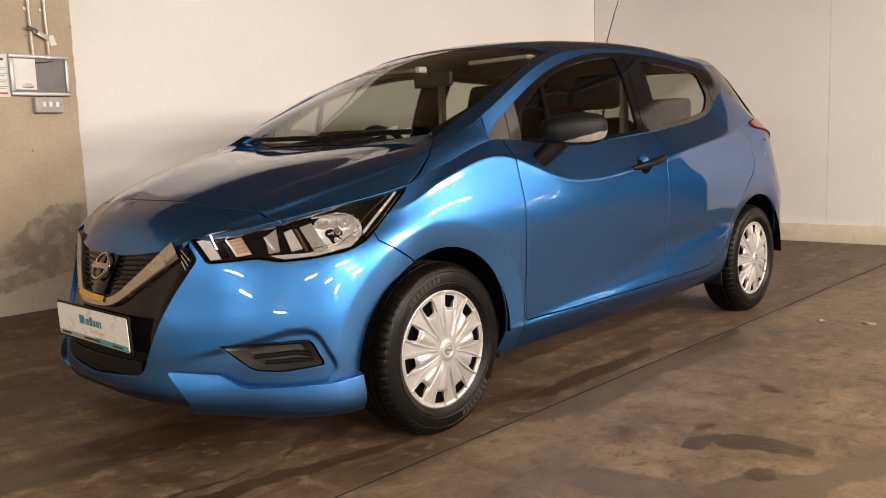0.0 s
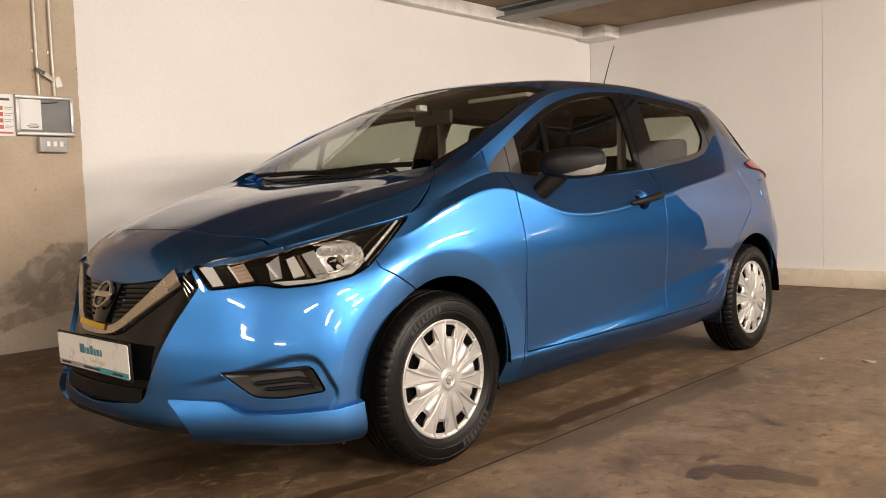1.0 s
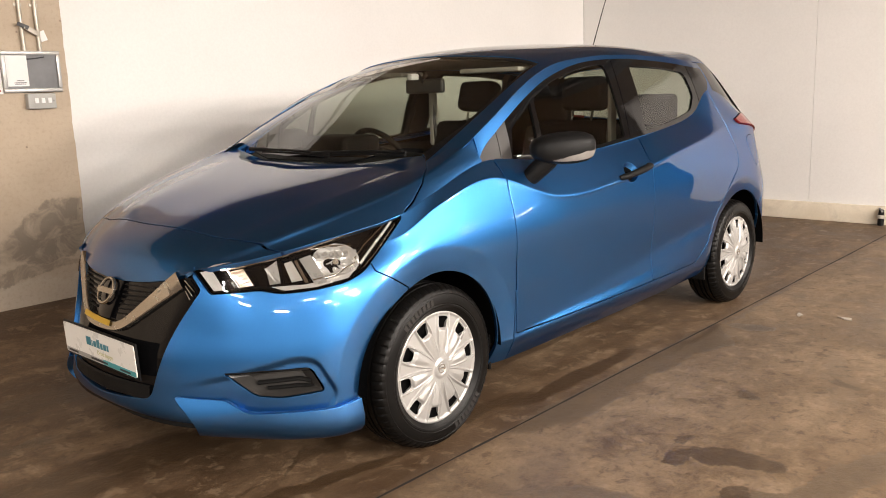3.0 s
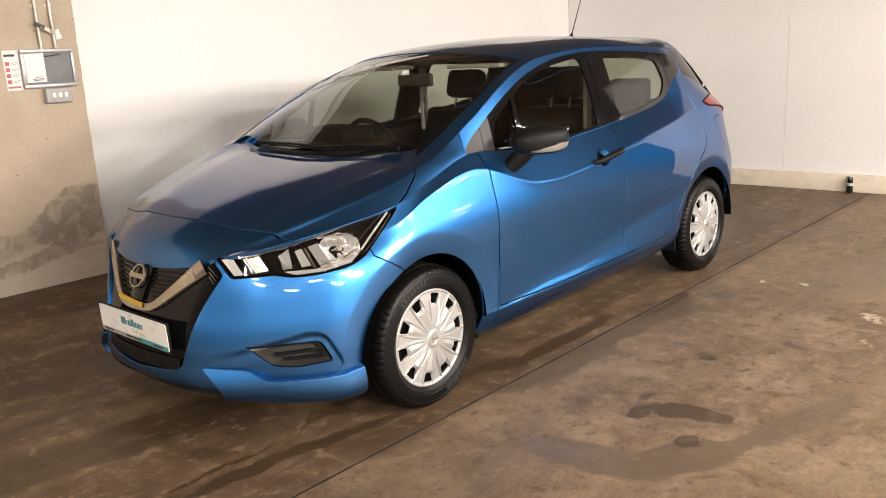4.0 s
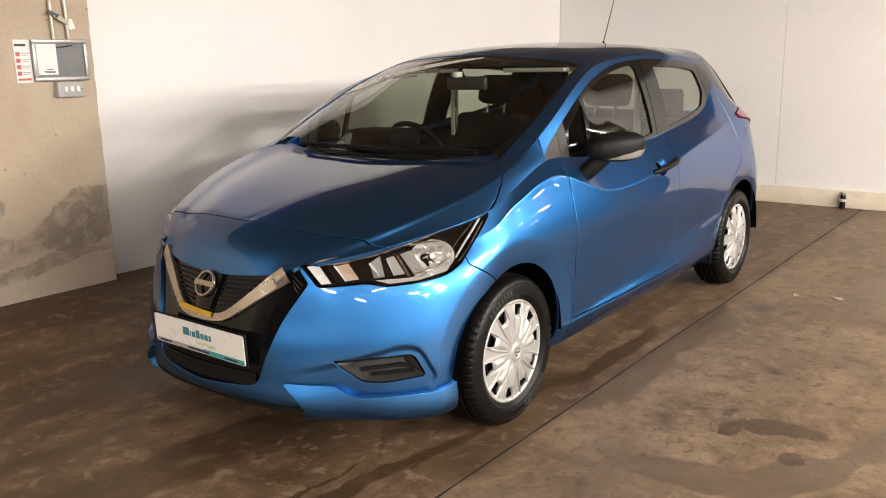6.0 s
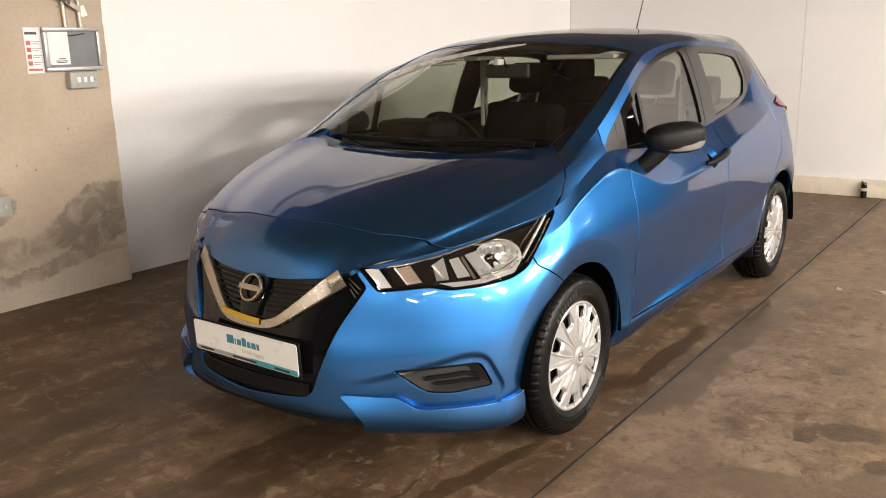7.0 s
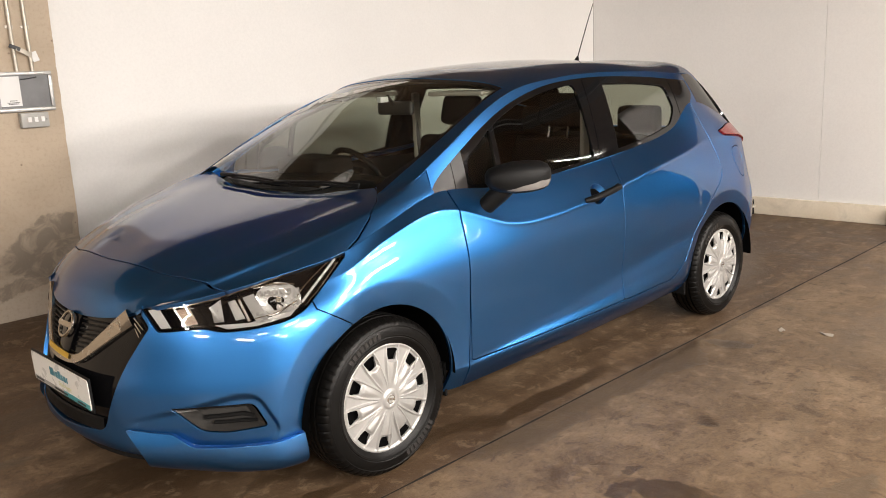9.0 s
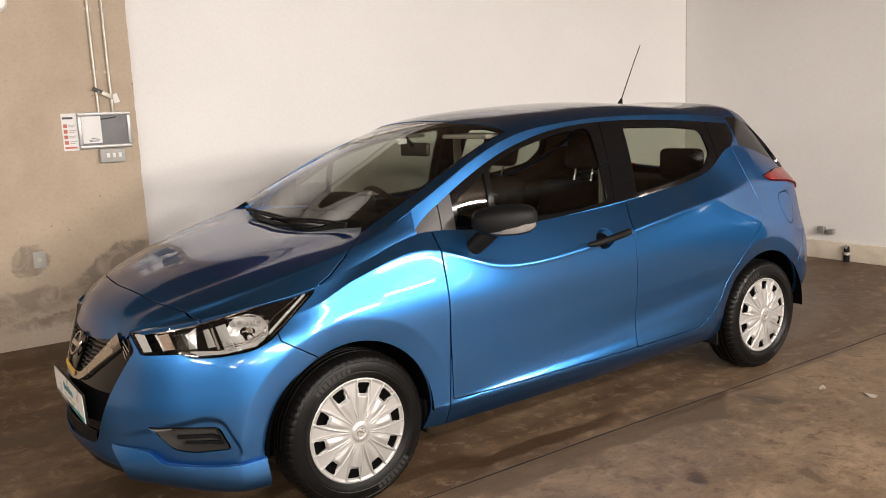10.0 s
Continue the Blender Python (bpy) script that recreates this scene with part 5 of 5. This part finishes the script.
def strip(master, pts, sign, width, back, thick=.006):
    """A raised strip that follows the lamp's face through (p, z) points, set back behind the lens."""
    bm = bmesh.new()
    rows = []
    pts = np.array(pts, float)
    t = np.concatenate([[0], np.cumsum(np.linalg.norm(np.diff(pts, axis=0), axis=1))])
    dense = np.stack([np.interp(np.linspace(0, t[-1], 24), t, pts[:, k]) for k in range(2)], 1)
    P = [lamp_spot(master, a, b, sign, back) for a, b in dense]
    for i, (p, n) in enumerate(P):
        d = (P[min(i + 1, 23)][0] - P[max(i - 1, 0)][0]).normalized()
        s = d.cross(n).normalized()
        rows.append([bm.verts.new(p + s * a * width / 2 + n * b) for a, b in ((-1, -thick), (-.9, 0), (-.4, thick * .5), (.4, thick * .5), (.9, 0), (1, -thick))])
    for q, w in zip(rows[:-1], rows[1:]):
        for k in range(5):
            bm.faces.new((q[k], q[k + 1], w[k + 1], w[k]))
    return bm


def bowl(centre, direction, radius, depth, n=14):
    """A reflector cup that opens along direction."""
    d = Vector(direction).normalized()
    m = d.to_track_quat("Z", "Y").to_matrix().to_4x4()
    m.translation = centre
    bm = bmesh.new()
    rings = []
    rng = random.Random(5)
    for j in range(6):
        f = j / 5
        r = radius * (.18 + .82 * f)
        rings.append([bm.verts.new(m @ Vector((r * math.cos(a), r * .74 * math.sin(a), depth * (f ** 1.8 - 1) + rng.uniform(-.0035, .0035) * (j < 5)))) for a in (np.arange(n) + .5 * (j % 2)) * 2 * math.pi / n])
    for q, w in zip(rings[:-1], rings[1:]):
        for k in range(n):
            bm.faces.new((q[k], q[(k + 1) % n], w[(k + 1) % n], w[k]))
    return bm


def facet(master, pts, sign, thick=.004):
    """A flat-faced plate inside the lamp, its corners (p, z, set-back)."""
    P = [lamp_spot(master, a, b, sign, c) for a, b, c in pts]
    bm = bmesh.new()
    f = [bm.verts.new(p) for p, n in P]
    g = [bm.verts.new(p - n * thick) for p, n in P]
    bm.faces.new(f)
    bm.faces.new(g[::-1])
    for k in range(len(f)):
        bm.faces.new((f[k], g[k], g[(k + 1) % len(f)], f[(k + 1) % len(f)]))
    return bm


def build_headlamps(car, master, lamp):
    for S, sign in zip(halves(lamp), (-1, 1)):
        hl = panel("headlamp", S, LENS, car, "clear swept-back headlamp with dark inner surround", depth=.004, offset=.001)
        hl.visible_shadow = False
        pocket("housing", S, GLOSS_BLACK, hl, .055, shrink=.97, label="gloss black lamp housing")
        fwd = Vector((-.82, sign * .50, .05))
        # main chamber: faceted bowl with ribs over it and a bright shelf under it
        p, n = lamp_spot(master, .128, .744, sign, .020)
        face = (n.normalized() * 1.4 + fwd).normalized()
        part("reflector", bowl(p, face, .078, .034, 18), LAMP_SILVER, hl, "bright faceted reflector bowl", 0)
        part("bulb", tube([p - face * .030, p - face * .006], .010, 12), SATIN_CHROME, hl)
        for k in range(6):
            a = .062 + .024 * k
            part("reflector_rib", facet(master, [(a, .772, .020), (a + .018, .774, .020), (a + .020, .758, .034), (a + .002, .756, .034)], sign), LAMP_GREY, hl)
        part("reflector_rib", strip(master, [(.050, .782), (.11, .790), (.185, .784)], sign, .007, .014), CHROME, hl)
        part("lamp_shelf", facet(master, [(-.085, .674, .016), (.030, .679, .014), (.165, .705, .012), (.205, .728, .012), (.165, .690, .006), (.060, .668, .006), (-.040, .660, .006)], sign), LAMP_SILVER, hl, "bright stepped shelf")
        part("trim_strip", strip(master, [(.05, .690), (.12, .703), (.19, .734)], sign, .006, .010), CHROME, hl)
        # slanted plates between the chambers
        part("lamp_blade", facet(master, [(-.098, .730, .020), (-.060, .752, .012), (-.052, .684, .010), (-.090, .682, .026)], sign), LAMP_GREY, hl)
        part("lamp_blade", facet(master, [(-.102, .728, .016), (-.094, .732, .016), (-.066, .690, .014), (-.072, .688, .016)], sign), LAMP_SILVER, hl)
        part("lamp_blade", facet(master, [(-.040, .746, .030), (-.012, .750, .012), (.018, .692, .012), (-.020, .690, .034)], sign), LAMP_SILVER, hl)
        part("lamp_blade", facet(master, [(-.004, .750, .014), (.004, .752, .012), (.036, .684, .010), (.026, .682, .012)], sign), CHROME, hl)
        part("lamp_blade", facet(master, [(.012, .756, .018), (.050, .764, .008), (.096, .682, .006), (.056, .676, .010)], sign), LAMP_GREY, hl)
        # indicator box, its edge glint a silver strip, and the daytime lamp's white L
        part("indicator", facet(master, [(-.213, .720, .016), (-.168, .730, .012), (-.137, .678, .010), (-.180, .672, .014)], sign), AMBER, hl, "amber-tinted indicator cover")
        for k in range(4):
            f = .12 + .22 * k
            part("indicator_rib", strip(master, [(-.209 + .034 * f, .720 - .048 * f), (-.170 + .031 * f, .729 - .050 * f)], sign, .003, .009, .002), AMBER, hl)
        part("indicator_glint", strip(master, [(-.216, .722), (-.198, .696), (-.182, .671)], sign, .006, .010), LAMP_SILVER, hl)
        part("daylight_strip", facet(master, [(-.304, .718, .006), (-.266, .724, .006), (-.230, .664, .006), (-.263, .660, .006)], sign), WHITE_LENS, hl, "white daytime running strip")
        part("daylight_strip", facet(master, [(-.300, .724, .006), (-.255, .742, .006), (-.158, .758, .008), (-.162, .747, .010), (-.264, .727, .008)], sign), LAMP_GREY, hl)
        part("trim_strip", strip(master, [(-.235, .726), (-.170, .734), (-.065, .757), (.060, .789), (.165, .815), (.29, .842), (.335, .858)], sign, .007, .006), CHROME, hl, "thin chrome strip")
        part("trim_strip", strip(master, [(.205, .728), (.245, .768), (.325, .846)], sign, .009, .008), LAMP_SILVER, hl)
        part("trim_strip", strip(master, [(.190, .745), (.225, .782), (.30, .840)], sign, .007, .012), CHROME, hl)
        part("trim_strip", strip(master, [(.215, .716), (.26, .755), (.335, .835)], sign, .005, .006), SATIN_CHROME, hl)


def build_front(car, master, fog, gr, fb):
    # grille: gloss black field, slatted centre, chrome V, badge
    g = panel("grille", gr, GLOSS_BLACK, car, "gloss black front grille with a chrome V", offset=.012, depth=.02)

    nose_half = tidy(Skin(master.V, master.F[(master.V[master.F][:, :, 0] < -.4).all(axis=1)], master.N, master.W))
    nose_ok = np.ones(len(nose_half.V), bool)

    def spot(y, z, out=0.0):
        return fitted(nose_half, nose_half.V[:, 1:], (y, z), nose_ok, out)

    def ribbon(pts, width, lift, thick=.008, n=70):
        pts = np.array(pts, float)
        t = np.concatenate([[0], np.cumsum(np.linalg.norm(np.diff(pts, axis=0), axis=1))])
        T = np.linspace(0, t[-1], n)
        q = np.stack([np.interp(T, t, pts[:, k]) for k in range(2)], 1)
        ww = np.interp(T, np.linspace(0, t[-1], len(width)), width) if hasattr(width, "__len__") else np.full(n, width)
        P = [spot(a, b, lift) for a, b in q]
        half = max(5, n // 12)
        win = np.hanning(2 * half + 1)
        even = [np.stack([np.convolve(np.pad(np.array([pp[k][c] for pp in P]), half, mode="reflect", reflect_type="odd"), win / win.sum(), "valid") for c in range(3)], 1) for k in range(2)]
        P = [(Vector(a), Vector(b).normalized()) for a, b in zip(*even)]
        bm = bmesh.new()
        rows = []
        for i, (p, nn) in enumerate(P):
            d = (P[min(i + 2, n - 1)][0] - P[max(i - 2, 0)][0]).normalized()
            s = d.cross(nn).normalized()
            rows.append([bm.verts.new(p + s * a * ww[i] / 2 + nn * b) for a, b in ((-1, -thick), (-1, -.001), (-.85, .002), (.85, .002), (1, -.001), (1, -thick))])
        for a, b in zip(rows[:-1], rows[1:]):
            for k in range(5):
                bm.faces.new((a[k], a[k + 1], b[k + 1], b[k]))
        return bm

    arm = [(.350, .690), (.300, .655), (.225, .598), (.150, .541), (.118, .521), (.075, .513)]
    part("chrome_v", ribbon([(-a, b) for a, b in arm] + [(0, .511)] + arm[::-1], [.060, .056, .048, .040, .034, .032, .032, .032, .034, .040, .048, .056, .060], .003, .014, 150), SATIN_CHROME, g, "satin chrome V-shaped grille bar")
    for k in range(7):
        z = .558 + k * .0155
        w = .155 + (z - .55) * .95
        for sg in (-1, 1):
            part("slat", ribbon([(sg * .075, z), (sg * (w - .01), z + .004)], .006, -.006, .006, 16), MATT_BLACK, g)
    part("badge_backing", ribbon([(0, .535), (0, .66)], [.085, .13], .0, .006, 16), GLOSS_BLACK, g)
    c, n = spot(0, .618, .012)
    m = n.to_track_quat("Y", "Z").to_matrix().to_4x4()
    m.translation = c
    bm = lathe([(.040, -.002), (.040, .005), (.0425, .007), (.048, .007), (.050, .004), (.050, -.002)], 64)
    bmesh.ops.transform(bm, matrix=m, verts=bm.verts)
    badge = part("badge", bm, SATIN_CHROME, g, "plain chrome ring-and-bar badge")
    part("bar", box((-.056, -.002, -.010), (.056, .008, .010), .002, 2, m), SATIN_CHROME, badge)
    # yellow sticker lying in the V
    part("sticker", ribbon([(-.065, .520), (.135, .530)], .020, .008, .002, 30), YELLOW, g, "yellow strip stuck along the V")
    for sg in (-1, 1):
        for k in range(3):
            part("intake_blade", ribbon([(sg * (.372 + .004 * k), .690 - .017 * k), (sg * (.412 - .006 * k), .655 - .013 * k)], .004, .003, .003, 12), CHROME, g)
    part("lower_mesh", ribbon([(-.27, .315), (.27, .315)], .05, -.004, .004, 40), MATT_BLACK, g)
    # number plate
    m = pose(-.838, 0, .4285, 0, -2, 0)
    plate = part("number_plate", prism(rounded([(-.26, -.0555, .01), (.26, -.0555, .01), (.26, .0555, .01), (-.26, .0555, .01)], 5), 0, .005, lambda y, z, d: m @ Vector((-d, y, z))), PLATE_WHITE, car, "white dealer show plate with a teal foot", 30)
    face = m @ Matrix(((0, 0, -1, -.0052), (-1, 0, 0, 0), (0, 1, 0, 0), (0, 0, 0, 1)))
    part("plate_surround", box((-.002, -.268, -.066), (.006, .268, .062), .004, 2, m), MATT_BLACK, plate)

    def bar(x0, x1, z0, z1, mat, name="print_bar", lift=.0006):
        bm = bmesh.new()
        add_box(bm, (x0, z0, 0), (x1, z1, lift))
        bmesh.ops.transform(bm, matrix=face, verts=bm.verts)
        part(name, bm, mat, plate, smooth=0)
    # the dealer's mark as plain bars
    for k, (u0, w, h) in enumerate(((-.075, .036, .034), (-.034, .006, .024), (-.022, .020, .024), (.003, .021, .034), (.029, .017, .024), (.051, .021, .024), (.077, .012, .024))):
        bar(u0 - .01, u0 + w - .01, .0, h * .9, DARK_TEAL, "mark_bar")
    lettering("Drive happy", .023, face @ Matrix.Translation((.045, -.018, .0)), OLIVE, plate)
    bar(-.256, .256, -.0535, -.038, GREY_BOX)
    bar(.03, .256, -.0535, -.036, TEAL, lift=.0014)
    for u0, u1 in ((-.235, -.165), (-.06, .06), (.15, .22)):
        bar(u0, u1, -.049, -.042, INK, lift=.0022)
    # fog recesses
    for S, sign in zip(halves(fog), (-1, 1)):
        f = pocket("fog_recess", S, RECESS_GREY, fb, .040, shrink=.66, label="black blanked fog lamp recess")
        part("recess_blade", strip(master, [(-.15, .366), (-.02, .377), (.020, .368)], sign, .014, .026), MATT_BLACK, f)
        part("recess_blade", strip(master, [(-.12, .346), (-.02, .352), (.035, .347)], sign, .012, .030), MATT_BLACK, f)
        part("recess_rim", strip(master, [(-.243, .401), (-.10, .410), (.020, .412)], sign, .007, .002, .003), MATT_BLACK, f)
    # lower lip and hanging air deflectors
    xs = np.linspace(-.45, .45, 40)
    bm = bmesh.new()
    rows = []
    for yv in xs:
        p, n = spot(yv, .225)
        rows.append([bm.verts.new(p + Vector((dx, 0, dz))) for dx, dz in ((.03, .02), (-.004, .004), (-.006, -.012), (.03, -.020))])
    for a, b in zip(rows[:-1], rows[1:]):
        for k in range(3):
            bm.faces.new((a[k], a[k + 1], b[k + 1], b[k]))
    part("lower_lip", bm, MATT_BLACK, fb, "black plastic lower lip")
    for sign in (-1, 1):
        part("air_deflector", box((-.36, sign * .56, .135), (-.352, sign * .70, .20), .002), GREY_TRIM, fb, "translucent rubber air deflector")


def build_fittings(car, master, door_obs, rdoor_obs):
    for d, sign in zip(door_obs, (-1, 1)):
        # pull handle over its cup
        bm = bmesh.new()
        y = .874
        pts = [(1.172, y - .012, .857), (1.20, y + .006, .862), (1.28, y + .014, .873), (1.36, y + .014, .884), (1.41, y + .006, .890), (1.422, y - .012, .891)]
        add_tube(bm, [(a, sign * b, c) for a, b, c in pts], [.010, .0145, .015, .0155, .015, .012], 12)
        part("door_handle", bm, MATT_BLACK, d, "matt black pull handle")
        # mirror: housing with foot and indicator
        a = Vector((.565, sign * .825, 1.032))
        b = Vector((.785, sign * .985, 1.030)) if sign < 0 else Vector((.80, .90, 1.030))      # the far one is folded in
        axis = (b - a).normalized()
        back = Vector((.60, sign * .35, 0))
        back = (back - axis * back.dot(axis)).normalized()
        up = Vector((0, 0, 1))
        bm = bmesh.new()
        rings = []
        prof = [(-.002, .30, .45), (.012, .62, .74), (.05, .84, .93), (.11, .99, 1.0), (.175, 1.0, .95), (.220, .90, .80), (.246, .70, .60), (.258, .38, .34)]
        for s, hgt, dep in prof:
            c = a + axis * s
            ring = []
            for k in range(28):
                t = 2 * math.pi * k / 28
                ct, st = math.cos(t), math.sin(t)
                u = math.copysign(abs(ct) ** .72, ct) * .070 * dep
                w = math.copysign(abs(st) ** .72, st) * (.058 if st > 0 else .066) * hgt
                if u > 0:
                    u *= .55
                ring.append(bm.verts.new(c + back * u + up * (w + .10 * (s - .13) * .3)))
            rings.append(ring)
        for q, w in zip(rings[:-1], rings[1:]):
            for k in range(28):
                bm.faces.new((q[k], q[(k + 1) % 28], w[(k + 1) % 28], w[k]))
        bm.faces.new(rings[0][::-1])
        bm.faces.new(rings[-1])
        mir = part("door_mirror", bm, MATT_BLACK, d, "matt black door mirror", 50)
        foot = bmesh.new()
        add_tube(foot, [(.565, sign * .780, .893), (.585, sign * .812, .922), (.612, sign * .846, .962), (.634, sign * .868, .998)], [.034, .036, .039, .044], 14)
        part("mirror_foot", foot, MATT_BLACK, mir)
        bm = bmesh.new()
        rows = []
        for s in np.linspace(.07, .250, 20):
            h = np.interp(s, [.07, .13, .21, .250], [.003, .022, .034, .020])
            dep = np.interp(s, [p[0] for p in prof], [p[2] for p in prof])
            hg = np.interp(s, [p[0] for p in prof], [p[1] for p in prof])
            c = a + axis * s
            row = []
            for w in (-.050 * hg, -.050 * hg + h * .5, -.050 * hg + h):
                u = -.070 * dep * max(.0, 1 - (abs(w) / (.066 * hg)) ** 2.4) ** (1 / 2.4) - .0045
                row.append(bm.verts.new(c + back * u + up * (w + .03 * (s - .13))))
            rows.append(row)
        for p, q in zip(rows[:-1], rows[1:]):
            for k in range(2):
                bm.faces.new((p[k], p[k + 1], q[k + 1], q[k]))
        part("side_indicator", bm, CLEAR_GREY, mir, "clear side indicator lens")
    # roof aerial
    ant = part("aerial", tube([(2.30, -.0, 1.455), (2.305, 0, 1.475), (2.315, 0, 1.492)], [.020, .013, .006], 12), MATT_BLACK, car, "black whip aerial on the roof")
    part("whip", tube([(2.312, 0, 1.488), (2.42, 0, 1.70), (2.475, 0, 1.80)], [.0032, .0026, .0022], 8), MATT_BLACK, ant)
    # scuttle and wipers
    bm = bmesh.new()
    rows = []
    for yv in np.linspace(-.47, .47, 50):
        e = abs(yv) / .64
        x0 = .06 + .075 * e ** 2
        z0 = .986 + .018 * e ** 2
        rows.append([bm.verts.new((x0 + dx, yv, z0 + dz)) for dx, dz in ((-.03, -.012), (.02, -.006), (.06, .004), (.10, .022))])
    for a, b in zip(rows[:-1], rows[1:]):
        for k in range(3):
            bm.faces.new((a[k], a[k + 1], b[k + 1], b[k]))
    part("scuttle", bm, MATT_BLACK, car, "black plastic scuttle at the windscreen foot")
    for y0, y1 in ((.40, -.17), (-.06, -.56)):
        pts = []
        for f in np.linspace(0, 1, 12):
            yv = y0 + (y1 - y0) * f
            e = abs(yv) / .64
            pts.append((.095 + .06 * e ** 2 + .012 * math.sin(f * 3.1), yv, 1.026 + .02 * e ** 2 + .010 * math.sin(f * 3.1)))
        w = part("wiper", tube(pts, [.009] * 3 + [.0055] * 9, 8), MATT_BLACK, car, "black windscreen wiper")
        part("wiper_blade", tube([(x - .004, yy, z - .010) for x, yy, z in pts[2:]], .005, 6), MATT_BLACK, w)


def film_mark(car):
    """Plain shapes on the film strip: a zig-zag mark and two bars."""
    T = loft(both([roof_mid, roof_half, roof_near, roof_rail]), [6, 8, 10, 10, 8, 6], 8, (1.2, 0, 0.5))
    ok = T.W[:, 0] < 3.6
    Q = T.V[:, 1:]

    def on(y, z):
        return fitted(T, Q, (y, z), ok, -.0035)[0]
    zig = [(.435, 1.322), (.413, 1.296), (.393, 1.318), (.373, 1.300), (.352, 1.330)]
    owner = [o for o in car.children if o.name.startswith("windscreen")][0]
    part("film_mark", tube([on(a, b) for a, b in zig], .006, 6), SILVER_PRINT, owner, "plain zig-zag mark on the film")
    for z, y0, y1 in ((1.337, .32, .15), (1.321, .32, .17)):
        part("film_bar", tube([on(y0 + (y1 - y0) * f, z + .010 * f) for f in np.linspace(0, 1, 8)], .0055, 6), SILVER_PRINT, owner)


def cushion(lo, hi, r=.06, m=None):
    return box(lo, hi, r, 4, m)


def build_cabin(car):
    cab = part("floor_mat", box((.1, -.66, .26), (2.9, .66, .30), .01), DASH, car)
    # dashboard: a swept shelf with a binnacle
    prof = [(.20, .93), (.27, .985), (.42, 1.005), (.58, 1.0), (.70, .965), (.76, .90), (.72, .80), (.68, .62), (.60, .40), (.16, .40)]
    bm = bmesh.new()
    rows = [[bm.verts.new((x, y, z - .03 * (abs(y) / .68) ** 2)) for x, z in prof] for y in np.linspace(-.68, .68, 20)]
    for a, b in zip(rows[:-1], rows[1:]):
        for k in range(len(prof) - 1):
            bm.faces.new((a[k], a[k + 1], b[k + 1], b[k]))
    part("dashboard", bm, DASH, car, "dark soft-touch dashboard", 50)
    part("binnacle", cushion((.50, .20, .97), (.74, .54, 1.065), .04), DASH, car)
    # steering wheel, tilted
    m = pose(.89, .36, .920, 0, -30, 0)
    bm = bmesh.new()
    ring = [m @ Vector((0, .182 * math.cos(t), .182 * math.sin(t))) for t in np.arange(49) * 2 * math.pi / 48]
    add_tube(bm, ring, .0145, 10, False)
    add_box(bm, (-.02, -.07, -.06), (.03, .07, .06), .02, 3, m)
    add_box(bm, (-.01, -.18, -.015), (.01, .18, .02), .006, 2, m)
    part("steering_wheel", bm, DASH, car, "black three-spoke steering wheel", 50)
    for sign in (-1, 1):
        y = .36 * sign
        seat = part("front_seat", cushion((.98, y - .25, .42), (1.50, y + .25, .58), .06), CLOTH, car, "charcoal cloth front seat")
        tilt = pose(1.47, y, .52, 0, 16, 0)
        part("backrest", cushion((-.08, -.24, 0), (.07, .24, .58), .06, tilt), CLOTH, seat)
        part("headrest", cushion((-.045, -.13, .645), (.055, .13, .815), .045, tilt), CLOTH, seat)
        for dy in (-.06, .06):
            p0, p1 = tilt @ Vector((0, dy, .55)), tilt @ Vector((0, dy, .68))
            part("headrest_post", tube([p0, p1], .007, 8), CHROME, seat)
        part("rear_headrest", cushion((2.36, y - .13, 1.03), (2.46, y + .13, 1.20), .04), CLOTH, car)
        part("pillar_trim", box((1.515, sign * .585, .95), (1.565, sign * .61, 1.33), .01, 2), LINER, car, "pale pillar trim")
        part("door_card", box((.45, sign * .72, .35), (2.15, sign * .75, .97), .02), DASH, car)
        part("sun_visor", cushion((.88, y - .17, 1.335), (1.04, y + .17, 1.355), .008), LINER, car, "pale sun visor")
        # belt from the pillar
        part("seat_belt", tube([(1.53, sign * .60, 1.22), (1.54, sign * .57, .9), (1.5, sign * .52, .55)], .012, 6), GREY_TRIM, car)
    part("rear_bench", cushion((1.95, -.62, .40), (2.40, .62, .56), .06), CLOTH, car, "charcoal cloth rear bench")
    part("rear_backrest", cushion((-.06, -.62, 0), (.06, .62, .52), .05, pose(2.38, 0, .50, 0, 14, 0)), CLOTH, car)
    part("parcel_shelf", box((2.5, -.60, .985), (2.90, .60, 1.0), .004), DASH, car)
    mir = part("interior_mirror", cushion((.835, -.12, 1.252), (.862, .12, 1.318), .014), GREY_TRIM, car, "black interior mirror")
    part("mirror_stem", tube([(.84, 0, 1.30), (.80, 0, 1.345)], .008, 8), MATT_BLACK, mir)
    part("sensor_box", cushion((.745, -.014, 1.315), (.795, .014, 1.342), .006), PAPER, mir, "pale label behind the mirror")


def build_lining(car):
    # headlining under the roof
    T = loft(both([roof_mid, roof_half, roof_near, roof_rail]), [6, 8, 10, 10, 8, 6], 8, (1.2, 0, 0.5))
    f = np.maximum(3.1 - T.W[:, 0], T.W[:, 0] - 7)
    L = keep(T, f)
    panel("headlining", L, LINER, car, "warm grey headlining", depth=0, offset=.03)


def build_car():
    car = empty("hatchback_car", "metallic blue five-door hatchback parked in the bay", "car")
    master, lamp, fog, gr, d1, d2, fb = build_body(car)
    build_wheels(car)
    build_headlamps(car, master, lamp)
    build_front(car, master, fog, gr, fb)
    build_fittings(car, master, d1, d2)
    build_cabin(car)
    build_lining(car)
    film_mark(car)
    return car


car_object = build_car()
